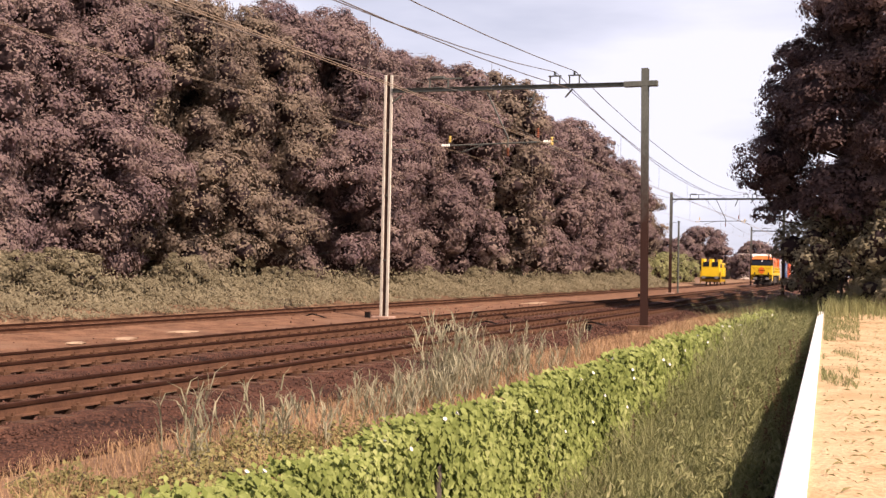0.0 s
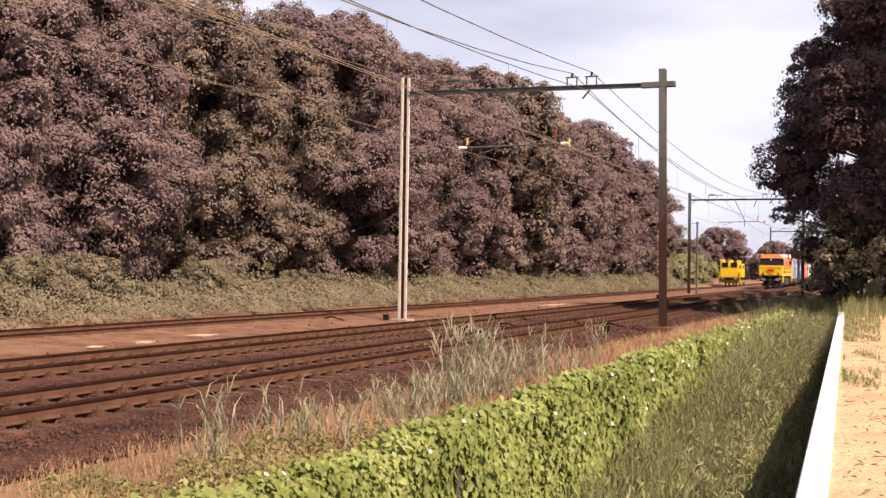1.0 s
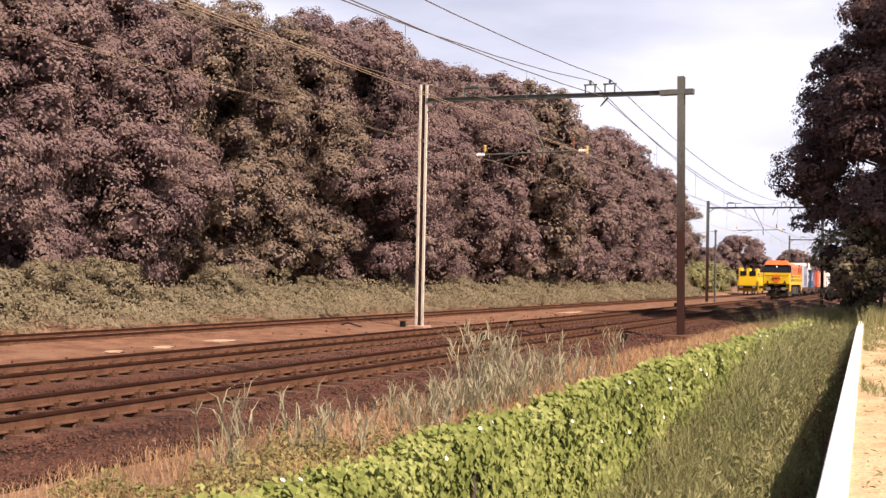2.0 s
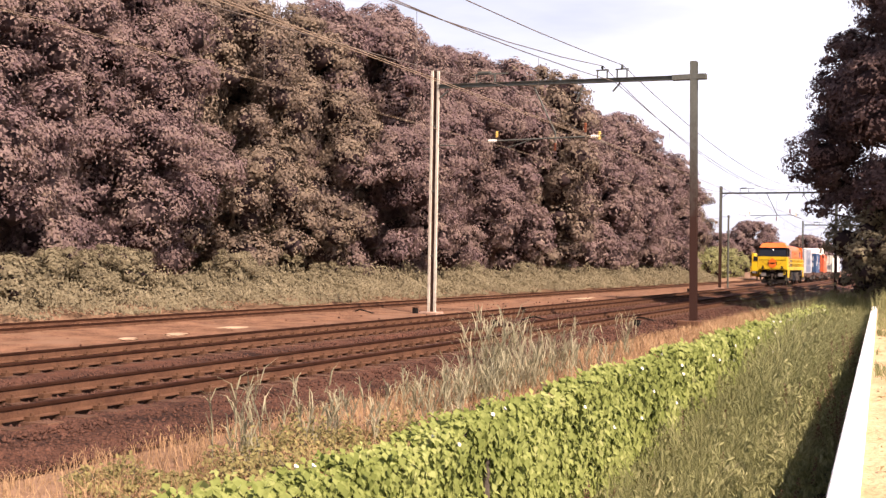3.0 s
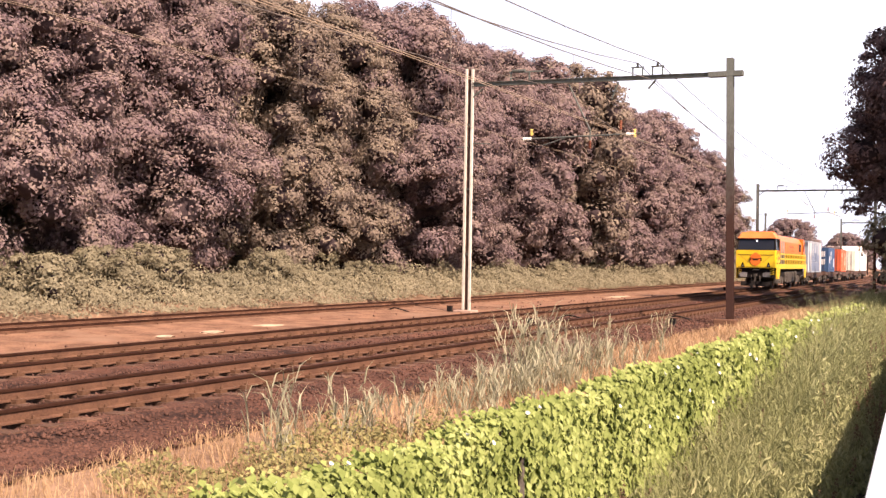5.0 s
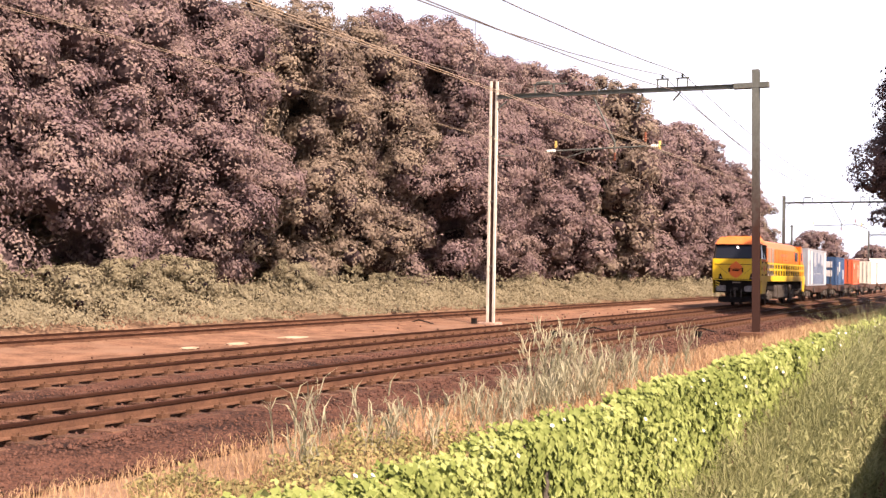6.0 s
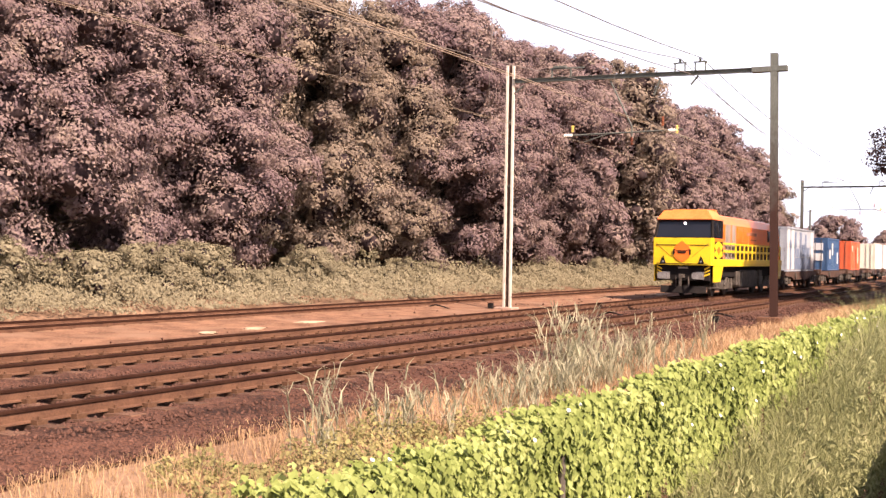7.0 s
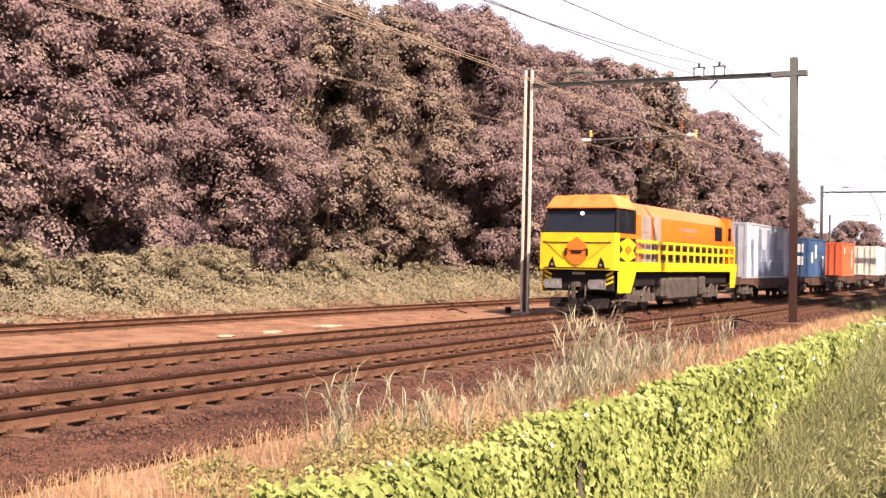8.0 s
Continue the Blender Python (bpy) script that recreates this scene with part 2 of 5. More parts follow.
M_GREYBOX = surface("pale_grey_container_paint", (0.27, 0.3, 0.35), (0.36, 0.39, 0.44), 0.5, scale=1.5, fine=20, bump=0.05, stain=(0.3, 0.31, 0.34))
M_CREAMBOX = surface("cream_container_paint", (0.66, 0.62, 0.52), (0.76, 0.72, 0.62), 0.5, scale=1.5, fine=20, bump=0.05, stain=(0.58, 0.53, 0.45))
M_BLUEBOX = surface("blue_container_paint", (0.02, 0.055, 0.14), (0.04, 0.095, 0.2), 0.5, scale=1.5, fine=20, bump=0.05, stain=(0.05, 0.1, 0.18))
M_ORANGEBOX = surface("orange_red_container_paint", (0.55, 0.085, 0.03), (0.64, 0.13, 0.05), 0.5, scale=1.5, fine=20, bump=0.05, stain=(0.5, 0.12, 0.06))
M_BLUEGREY = surface("blue_grey_lettering", (0.1, 0.14, 0.22), (0.17, 0.21, 0.3), 0.5, scale=2, fine=20, bump=0.02)
M_RUSTFRAME_SHADE = surface("rusty_frame_and_hood_shade", (0.05, 0.028, 0.022), (0.12, 0.07, 0.052), 0.8, 0.1, scale=3, fine=25, bump=0.2)
M_PLASTER = surface("pale_house_wall", (0.66, 0.58, 0.5), (0.76, 0.68, 0.6), 0.9, scale=2, fine=20, bump=0.1)
M_TILES = surface("red_roof_tiles", (0.3, 0.12, 0.07), (0.42, 0.18, 0.1), 0.9, scale=2, fine=12, bump=0.4)


# ---- building helpers ----
def tri_mesh(name, verts, tris, material):
    """A mesh from numpy arrays of corners and triangles."""
    me = bpy.data.meshes.new(name)
    v, f = np.asarray(verts, np.float32), np.asarray(tris, np.int32)
    me.vertices.add(len(v))
    me.vertices.foreach_set("co", v.ravel())
    me.loops.add(f.size)
    me.loops.foreach_set("vertex_index", f.ravel())
    me.polygons.add(len(f))
    me.polygons.foreach_set("loop_start", np.arange(len(f), dtype=np.int32) * 3)
    me.update(calc_edges=True)
    me.materials.append(material)
    return me


def finish(name, bm, material):
    me = bpy.data.meshes.new(name)
    bmesh.ops.recalc_face_normals(bm, faces=bm.faces)
    bm.to_mesh(me)
    bm.free()
    for m in material if isinstance(material, (list, tuple)) else [material]:
        me.materials.append(m)
    return me


def part(name, bm, material, parent, label="", at=None):
    ob = new(name, finish(name, bm, material) if isinstance(bm, bmesh.types.BMesh) else bm)
    ob.parent = parent
    if at is not None:
        ob.matrix_basis = at
    return tagged(ob, label)


def thing(name, label, category, group="", kind="", at=None):
    ob = new(name)
    if at is not None:
        ob.matrix_basis = at
    return tagged(ob, label, category, group, kind)


def box(bm, x0, x1, y0, y1, z0, z1, bevel=0.0, m=None):
    v = [bm.verts.new((x, y, z)) for z in (z0, z1) for x, y in ((x0, y0), (x1, y0), (x1, y1), (x0, y1))]
    fs = [bm.faces.new([v[i] for i in f]) for f in ((3, 2, 1, 0), (4, 5, 6, 7), (0, 1, 5, 4), (1, 2, 6, 5), (2, 3, 7, 6), (3, 0, 4, 7))]
    if bevel:
        es = list({e for f in fs for e in f.edges})
        made = bmesh.ops.bevel(bm, geom=es, offset=bevel, segments=1, affect="EDGES")
        v = list({w for f in made["faces"] for w in f.verts} | {w for w in v if w.is_valid})
    if m is not None:
        bmesh.ops.transform(bm, matrix=m, verts=[w for w in v if w.is_valid])
    return bm


def boxes(*rows, bevel=0.0):
    bm = bmesh.new()
    for r in rows:
        box(bm, *r, bevel=bevel)
    return bm


def tube(bm, a, b, r0, r1=None, seg=8, caps=True):
    a, b = Vector(a), Vector(b)
    r1 = r0 if r1 is None else r1
    q = (b - a).to_track_quat("Z", "Y")
    rings = []
    for p, r in ((a, r0), (b, r1)):
        rings.append([bm.verts.new(p + q @ Vector((r * math.cos(2 * math.pi * k / seg), r * math.sin(2 * math.pi * k / seg), 0))) for k in range(seg)])
    for k in range(seg):
        bm.faces.new((rings[0][k], rings[0][(k + 1) % seg], rings[1][(k + 1) % seg], rings[1][k]))
    if caps:
        bm.faces.new(rings[0][::-1])
        bm.faces.new(rings[1])
    return bm


def cable(bm, pts, r, seg=6):
    """One round cable through the points."""
    rings = []
    for k, p in enumerate(pts):
        q = (Vector(pts[min(k + 1, len(pts) - 1)]) - Vector(pts[max(k - 1, 0)])).to_track_quat("Z", "Y")
        rings.append([bm.verts.new(Vector(p) + q @ Vector((r * math.cos(2 * math.pi * j / seg), r * math.sin(2 * math.pi * j / seg), 0))) for j in range(seg)])
    for a, b in zip(rings, rings[1:]):
        for j in range(seg):
            bm.faces.new((a[j], a[(j + 1) % seg], b[(j + 1) % seg], b[j]))
    return bm


def tubes(*rows, seg=8):
    bm = bmesh.new()
    for a, b, r in rows:
        tube(bm, a, b, r, seg=seg)
    return bm


def prism(bm, outline, axis, lo, hi):
    """An outline of 2D points pushed out along an axis (0: x, outline is y z; 1: y, outline is x z)."""
    def at3(p, d):
        return (d, p[0], p[1]) if axis == 0 else (p[0], d, p[1]) if axis == 1 else (p[0], p[1], d)
    a, b = [bm.verts.new(at3(p, lo)) for p in outline], [bm.verts.new(at3(p, hi)) for p in outline]
    n = len(outline)
    for k in range(n):
        bm.faces.new((a[k], a[(k + 1) % n], b[(k + 1) % n], b[k]))
    bm.faces.new(a[::-1])
    bm.faces.new(b)
    return bm


def bend(c, y):
    """x of a line c metres to the left that runs with the tracks."""
    return -(c + BEND * max(y, 0.0) ** 2 / 2)


def sheet(name, columns, ys, material, label, rough=0.0, seed=1):
    """A ground sheet: columns are functions y -> (x, z)."""
    bm = bmesh.new()
    grid = []
    for y in ys:
        row = []
        for k, c in enumerate(columns):
            x, z = c(y)
            jit = rough * (noise.noise(Vector((x * 0.7, y * 0.7, seed))) + 0.5 * noise.noise(Vector((x * 2.3, y * 2.3, seed))))
            row.append(bm.verts.new((x, y, z + jit)))
        grid.append(row)
    for r0, r1 in zip(grid, grid[1:]):
        for k in range(len(columns) - 1):
            bm.faces.new((r0[k], r0[k + 1], r1[k + 1], r1[k]))
    me = finish(name, bm, material)
    for p in me.polygons:
        p.use_smooth = True
    ob = new(name, me)
    return tagged(ob, label, "ground", kind="structure")


# ---- leaves and grass ----
def unit(v):
    return v / np.maximum(np.linalg.norm(v, axis=1, keepdims=True), 1e-6)


def leaf_arrays(centre, normal, size, rng, droop=0.0, aspect=0.75, small=False):
    """Folded leaves of two triangles, or small ones of one: one at each centre, facing normal."""
    n = len(centre)
    normal = unit(normal)
    up = rng.normal(size=(n, 3))
    up[:, 2] -= droop * 3
    up = unit(up - normal * np.sum(up * normal, axis=1, keepdims=True))
    side = np.cross(normal, up)
    size = size[:, None]
    base, tip = centre - up * size * 0.5, centre + up * size * 0.5
    fold = normal * size * 0.12
    a, b = centre - side * size * aspect * 0.5 + fold - up * size * 0.08, centre + side * size * aspect * 0.5 + fold - up * size * 0.08
    if small:
        return np.stack([base + side * size * aspect * 0.5, base - side * size * aspect * 0.5, tip], 1).reshape(-1, 3), np.arange(n * 3).reshape(-1, 3)
    verts = np.stack([base, a, tip, b], 1).reshape(-1, 3)
    i = np.arange(n)[:, None] * 4
    tris = np.concatenate([i + [0, 2, 1], i + [0, 3, 2]], 0)
    return verts, tris


def blade_arrays(root, height, width, lean, rng, turn=None):
    """Grass blades of three triangles that bend over."""
    n = len(root)
    ang = rng.uniform(0, 2 * np.pi, n) if turn is None else turn
    d = np.stack([np.cos(ang), np.sin(ang), np.zeros(n)], 1)
    s = np.stack([-np.sin(ang), np.cos(ang), np.zeros(n)], 1)
    fl = rng.uniform(0, 2 * np.pi, n)
    s = np.stack([np.cos(fl), np.sin(fl), np.zeros(n)], 1)
    h, w, ln = height[:, None], width[:, None], lean[:, None]
    z = np.array([0, 0, 1.0])
    mid = root + z * h * 0.55 + d * h * ln * 0.25
    tip = root + z * h * np.sqrt(np.maximum(1 - ln ** 2 * 0.5, 0.2)) + d * h * ln
    verts = np.stack([root - s * w * 0.5, root + s * w * 0.5, mid - s * w * 0.4, mid + s * w * 0.4, tip], 1).reshape(-1, 3)
    i = np.arange(n)[:, None] * 5
    tris = np.concatenate([i + [0, 1, 3], i + [0, 3, 2], i + [2, 3, 4]], 0)
    return verts, tris


def join(*pairs):
    vs, ts, off = [], [], 0
    for v, t in pairs:
        vs.append(v)
        ts.append(t + off)
        off += len(v)
    return np.concatenate(vs), np.concatenate(ts)


def ball_arrays():
    bm = bmesh.new()
    bmesh.ops.create_icosphere(bm, subdivisions=1, radius=1.0)
    v = np.array([w.co[:] for w in bm.verts])
    t = np.array([[w.index for w in f.verts] for f in bm.faces])
    bm.free()
    return v, t


BALL_V, BALL_T = ball_arrays()


def crown_meshes(seed, radius, low, high, lobes, leaves, leaf, material, shape=1.0, lobe=(0.16, 0.3), belly=0.38, extra=(), core=0.62):
    """A crown of leafy lobes between two heights: leaves, given as the share of each lobe's skin that they cover, and
    dark balls that stand in for the shade inside.
    """
    rng = np.random.default_rng(seed)
    hgt = high - low
    u = ((np.arange(lobes) + rng.uniform(0, 1, lobes)) / lobes) ** 0.85
    ang = np.arange(lobes) * 2.39996 + rng.uniform(-0.5, 0.5, lobes)
    prof = np.sqrt(np.clip(1 - np.abs((u - belly) / np.where(u > belly, 1.02 - belly, belly + 0.26)) ** 2.4, 0.02, 1)) ** shape
    rad = radius * prof * rng.uniform(0.5, 0.95, lobes)
    cen = np.stack([rad * np.cos(ang), rad * np.sin(ang), low + hgt * (0.05 + 0.9 * u)], 1)
    lr = radius * rng.uniform(*lobe, lobes) * (0.75 + 0.4 * prof)
    if len(extra):
        cen, lr = np.concatenate([cen, np.array([e[:3] for e in extra])]), np.concatenate([lr, np.array([e[3] for e in extra])])
    pv, cores = [], []
    for c, r in zip(cen, lr):
        k = int(leaves * 4 * math.pi * r * r / (0.375 * leaf * leaf))
        rs = min(0.5, 0.46 * r) + leaf * 0.25
        ns = max(6, int(2.3 * (r / rs) ** 2))
        sd = unit(rng.normal(size=(ns, 3)))
        sd[:, 2] = np.where(sd[:, 2] < -0.5, -sd[:, 2], sd[:, 2])
        sc = c + sd * (r * rng.uniform(0.72, 0.98, ns))[:, None] * [1, 1, 0.85]
        j = rng.integers(0, ns, k)
        d = unit(unit(rng.normal(size=(k, 3))) + 0.75 * sd[j] + [0, 0, 0.2])
        p = sc[j] + d * (rs * rng.uniform(0.5, 1.15, k) * rng.uniform(0.7, 1.25, ns)[j])[:, None] * [1, 1, 0.8]
        out = unit(rng.normal(size=(k, 3)))
        out[:, 2] = np.where(out[:, 2] < -0.5, -out[:, 2], out[:, 2])
        loose = rng.uniform(0, 1, k) < 0.28                  # leaves between the clumps and stray twigs
        p = np.where(loose[:, None], c + out * (r * rng.uniform(0.7, 1.22, k))[:, None] * [1, 1, 0.9], p)
        d = np.where(loose[:, None], out * 1.4, d + 0.5 * sd[j])
        v, t = leaf_arrays(p, d + rng.normal(size=(k, 3)) * 0.3 + [0, 0, 0.2], leaf * rng.uniform(0.55, 1.3, k), rng, small=True)
        pv.append((v, t))
        # dark ball in place of inner shade, also closes gaps to the sky
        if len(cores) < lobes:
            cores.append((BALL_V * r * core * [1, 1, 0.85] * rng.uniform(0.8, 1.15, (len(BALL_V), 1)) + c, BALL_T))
    return tri_mesh("crown", *join(*pv), material), tri_mesh("crown_shade_filler", *join(*cores), M_CORE), cen, lr


def make_tree(seed, height, radius, low, material, label, at, lobes=46, leaves=0.5, leaf=0.34, trunk=0.24, group="", shape=1.0, name="tree", category="tree", belly=0.38, lobe=(0.16, 0.3), extra=(), core=0.62):
    rng = random.Random(seed)
    top = thing(name, label, category, group, at=at)
    crown, core, cen, lr = crown_meshes(seed, radius, low, height, lobes, leaves, leaf, material, shape, lobe, belly, extra, core)
    bm = bmesh.new()
    last, r = Vector((0, 0, -0.3)), trunk
    for k in range(1, 7):
        nxt = Vector((rng.uniform(-.25, .25) * k * 0.4, rng.uniform(-.25, .25) * k * 0.4, height * 0.82 * k / 6))
        tube(bm, last, nxt, r, r * 0.8, 8)
        last, r = nxt, r * 0.8
    part("trunk", bm, M_BARK, top)
    bm = bmesh.new()
    for k in range(0, len(cen), 2):
        z = max(cen[k][2] * 0.65, height * 0.12)
        tube(bm, (0, 0, z), tuple(cen[k]), trunk * 0.28, trunk * 0.06, 5, False)
    tagged(part("branchwork", bm, M_BARK, top), kind="stuff")
    c = part("crown", crown, None, top)
    tagged(part("inner_shade_filler", core, None, c), kind="stuff")
    return top


# ---- ground ----
def wall_x(y):
    return -0.22 - 0.05 * y


def ease(a, b, v):
    s = min(max((v - a) / (b - a), 0.0), 1.0)
    return s * s * (3 - 2 * s)


def drop(y, z_low, z_flat=-0.1):
    """Low ground beside the wall that evens out past its end."""
    return z_low + (z_flat - z_low) * ease(50, 66, y)


YS = [-60, -30, -15, -8, -4] + [k * 1.0 for k in range(0, 60)] + [60 + 3 * k for k in range(20)] + [125, 140, 160, 190, 230, 280, 350, 450, 600, 900]
sheet("ground", [
    lambda y: (-900, 0.3), lambda y: (bend(60, y), 0.25), lambda y: (bend(34, y), 0.25), lambda y: (bend(28, y), 0.25), lambda y: (bend(25, y), 0.1), lambda y: (bend(24.2, y), -0.05),
    lambda y: (bend(23.5, y), -0.42), lambda y: (bend(16, y), -0.42), lambda y: (bend(9.2, y), -0.42), lambda y: (bend(8.5, y), -0.42),
    lambda y: (bend(7.7, y), -0.35), lambda y: (bend(6.6, y), drop(y, -0.46)), lambda y: (bend(5.2, y), drop(y, -0.68)), lambda y: (-4.2, drop(y, -0.9)), lambda y: (-3.6, drop(y, -1.0)),
    lambda y: ((wall_x(min(y, 60)) - 3.6) / 2, drop(y, -1.05)), lambda y: (wall_x(min(y, 60)) - 0.6, drop(y, -1.05)), lambda y: (wall_x(min(y, 60)) - 0.05, drop(y, -1.1)),
    lambda y: (wall_x(min(y, 60)) + 0.02, 0.02), lambda y: (4, 0.02), lambda y: (14, 0.05), lambda y: (60, 0.1), lambda y: (900, 0.2)],
    YS, M_SOIL, "dry sandy soil with sparse dead grass", rough=0.05)
def ballast_columns():
    rows = [(24.0, -0.46), (23.4, -0.26)]
    for c in (C3, C2, C1):
        if c == C3:
            rows += [(c + d, -0.3) for d in (1.3, 0.0, -1.2)] + [(20.2, -0.3), (19.9, -0.33), (17.2, -0.3), (16.75, -0.24)]
            continue
        rows += [(c + d, z) for d, z in ((1.3, -0.2), (1.05, -0.195), (0.87, -0.25), (0.75, -0.285), (0.62, -0.25), (0.45, -0.2), (0.0, -0.19), (-0.45, -0.2), (-0.62, -0.25), (-0.75, -0.285), (-0.87, -0.25), (-1.05, -0.195), (-1.3, -0.2))]
        if c == C2:
            rows += [(12.9, -0.24)]
    rows += [(9.35, -0.22), (8.9, -0.26), (8.45, -0.33), (8.1, -0.45)]
    return [lambda y, c=c, z=z: (bend(c, y), z) for c, z in rows]


sheet("ballast_bed", ballast_columns(), [-30, -15, -5] + [k * 0.8 for k in range(0, 100)] + [80 + 4 * k for k in range(20)] + [160, 190, 230, 280, 350, 450, 600],
      M_BALLAST, "dark red-brown crushed stone track ballast", rough=0.02, seed=4)
sheet("cinder_path", [lambda y, c=c, z=z: (bend(c, y), z) for c, z in ((23.9, -0.4), (23.5, -0.2), (22.9, -0.12), (22.0, -0.12), (21.2, -0.125), (20.3, -0.14), (19.7, -0.19), (19.1, -0.2), (18.4, -0.21), (17.5, -0.24), (16.9, -0.31))],
      [-30, -15, -5] + [k * 0.8 for k in range(0, 100)] + [80 + 4 * k for k in range(20)] + [170, 230, 300, 600], M_PATH, "reddish cinder strip round the far track", rough=0.035, seed=6)
sheet("sand_ground", [lambda y: (wall_x(min(y, 60)) + 0.1, 0.17), lambda y: (wall_x(min(y, 60)) + 0.5, 0.2), lambda y: (0.6, 0.2), lambda y: (1.5, 0.19), lambda y: (3, 0.2), lambda y: (6, 0.18), lambda y: (14, 0.15)],
      [-30, -10] + [k * 0.6 for k in range(-6, 80)] + [50, 55], M_SAND, "trampled pale yellow sand", rough=0.025, seed=8)

# darker ground colour laid where the wall's shadow falls
sheet("wall_shade_strip", [lambda y: (wall_x(y) - 0.95, -1.08), lambda y: (wall_x(y) - 0.8, -1.03), lambda y: (wall_x(y) - 0.4, -1.02), lambda y: (wall_x(y) - 0.1, -1.04)],
      [-4 + 1.0 * k for k in range(54)], M_SHADESOIL, "dark earth strip painted as the wall's shadow", rough=0.02, seed=9)

# pale sand spilled between the tracks
for k, (x, y, w, d) in enumerate(((-18.8, 27.2, 0.34, 0.55), (-18.3, 23.9, 0.24, 0.36), (-18.2, 21.9, 0.2, 0.28), (-19.3, 63, 0.4, 2.5))):
    bm = bmesh.new()
    bmesh.ops.create_icosphere(bm, subdivisions=3, radius=1.0)
    for v in bm.verts:
        q = 1 + 0.35 * noise.noise(v.co * 2 + Vector((k * 7, 0, 0)))
        v.co = Vector((v.co.x * w * q, v.co.y * d * q, max(v.co.z, -0.3) * 0.04 * q))
    ob = new("sand_heap", finish("sand_heap", bm, M_SANDPILE))
    ob.matrix_basis = pose(x, y, -0.205)
    tagged(ob, "small spill of pale sand on the cinder strip", "sand pile", "sand spills")

# ---- retaining wall with white coping ----
wall_len = 50.8
wall_turn = math.degrees(math.atan(0.05))
WALL = pose(-0.22, 0, 0, 0, 0, wall_turn)
retaining_wall = thing("retaining_wall", "low concrete retaining wall with bright white painted coping", "wall", kind="structure", at=WALL)
part("wall_body", boxes((-0.09, 0.07, -6, wall_len, -1.3, 0.15), bevel=0.01), M_RETAIN, retaining_wall, "grey concrete wall face")
for k in range(15):
    y0, y1 = -6 + k * 3.8, min(-6 + (k + 1) * 3.8 - 0.006, wall_len)
    part("coping", boxes((-0.12, 0.1, y0, y1, 0.154, 0.225), bevel=0.012), M_COPING, retaining_wall, "white painted coping")


# ---- tracks ----
def rail_mesh(c, ys, side):
    """Foot, web and head of a rail that follows the bend."""
    bm = bmesh.new()
    outline = ((-0.07, -0.172), (0.07, -0.172), (0.07, -0.158), (0.012, -0.142), (0.012, -0.045), (0.036, -0.036), (0.036, -0.006), (0.028, 0.0), (-0.028, 0.0), (-0.036, -0.006), (-0.036, -0.036), (-0.012, -0.045), (-0.012, -0.142), (-0.07, -0.158))
    rings = [[bm.verts.new((bend(c, y) + px, y, pz)) for px, pz in outline] for y in ys]
    for a, b in zip(rings, rings[1:]):
        for k in range(len(outline)):
            f = bm.faces.new((a[k], a[(k + 1) % len(outline)], b[(k + 1) % len(outline)], b[k]))
            # top and sides of the head take the darker material
            f.material_index = 1 if k in (5, 6, 7, 8, 9) else 0
    return finish("rail", bm, [M_RAIL, M_RAILTOP])


def sleeper_mesh():
    bm = bmesh.new()
    prism(bm, ((-1.28, -0.36), (1.28, -0.36), (1.24, -0.185), (0.45, -0.2), (-0.45, -0.2), (-1.24, -0.185)), 1, -0.13, 0.13)
    return finish("sleeper", bm, M_SLEEPER)


def clip_mesh():
    bm = bmesh.new()
    for s in (-0.7525, 0.7525):
        for d in (-0.11, 0.11):
            box(bm, s + d - 0.05, s + d + 0.05, -0.08, 0.08, -0.2, -0.135)
            tube(bm, (s + d, 0, -0.14), (s + d, 0, -0.095), 0.022, seg=6)
    return finish("fastening", bm, M_FASTEN)


SLEEPER, CLIP = sleeper_mesh(), clip_mesh()
RAIL_YS = [-25 + 5 * k for k in range(45)] + [210, 230, 260, 300, 360, 450, 600]
for c in (C1, C2, C3):
    track = thing("railway_track", "railway track with rusty rails on stained sleepers", "railway track", "railway tracks", "structure")
    for s in (-0.7525, 0.7525):
        part("rail", rail_mesh(c + s, RAIL_YS, s), None, track, "rusty steel rail with dark head")
    y, n = 2.0 if c < 20 else 8.0, 0
    bm = bmesh.new()
    while y < 230:
        m = pose(bend(c, y), y, 0, 0, 0, math.degrees(math.atan(BEND * y)))
        if n < 150:
            s = part("sleeper", SLEEPER, None, track, at=m)
            part("fastening", CLIP, None, s)
        elif y < 200:
            box(bm, -1.25, 1.25, -0.13, 0.13, -0.36, -0.185, m=m)
        y += 0.6
        n += 1
    tagged(part("far_sleepers", bm, M_SLEEPER, track), kind="stuff")

# loose stones on the ballast
rng = np.random.default_rng(3)
N = 30000
yy = 6 + 62 * rng.uniform(0, 1, N) ** 1.7
xx = -(8.25 + 15 * rng.uniform(0, 1, N) ** 1.5 * np.clip(0.25 + yy / 40, 0, 1))
keep = (xx > -16.9) | (rng.uniform(0, 1, N) < 0.03)
xx, yy = xx[keep], yy[keep]
zz = np.where(xx < -16.9, -0.2, -0.215 - np.clip((xx + 9.35), 0, 1) * 0.13)
off_rail = np.ones(len(xx), bool)
for c in (C1, C2, C3):
    off_rail &= np.abs(np.abs(xx + c) - 0.7525) > 0.13
xx, yy, zz = xx[off_rail], yy[off_rail], zz[off_rail]
octv = np.array([(1, 0, 0), (-1, 0, 0), (0, 1, 0), (0, -1, 0), (0, 0, 1), (0, 0, -1)], float)
octt = np.array([(0, 2, 4), (2, 1, 4), (1, 3, 4), (3, 0, 4), (2, 0, 5), (1, 2, 5), (3, 1, 5), (0, 3, 5)])
sz = rng.uniform(0.016, 0.038, len(xx)) * (1 + (yy > 30) * 0.6)
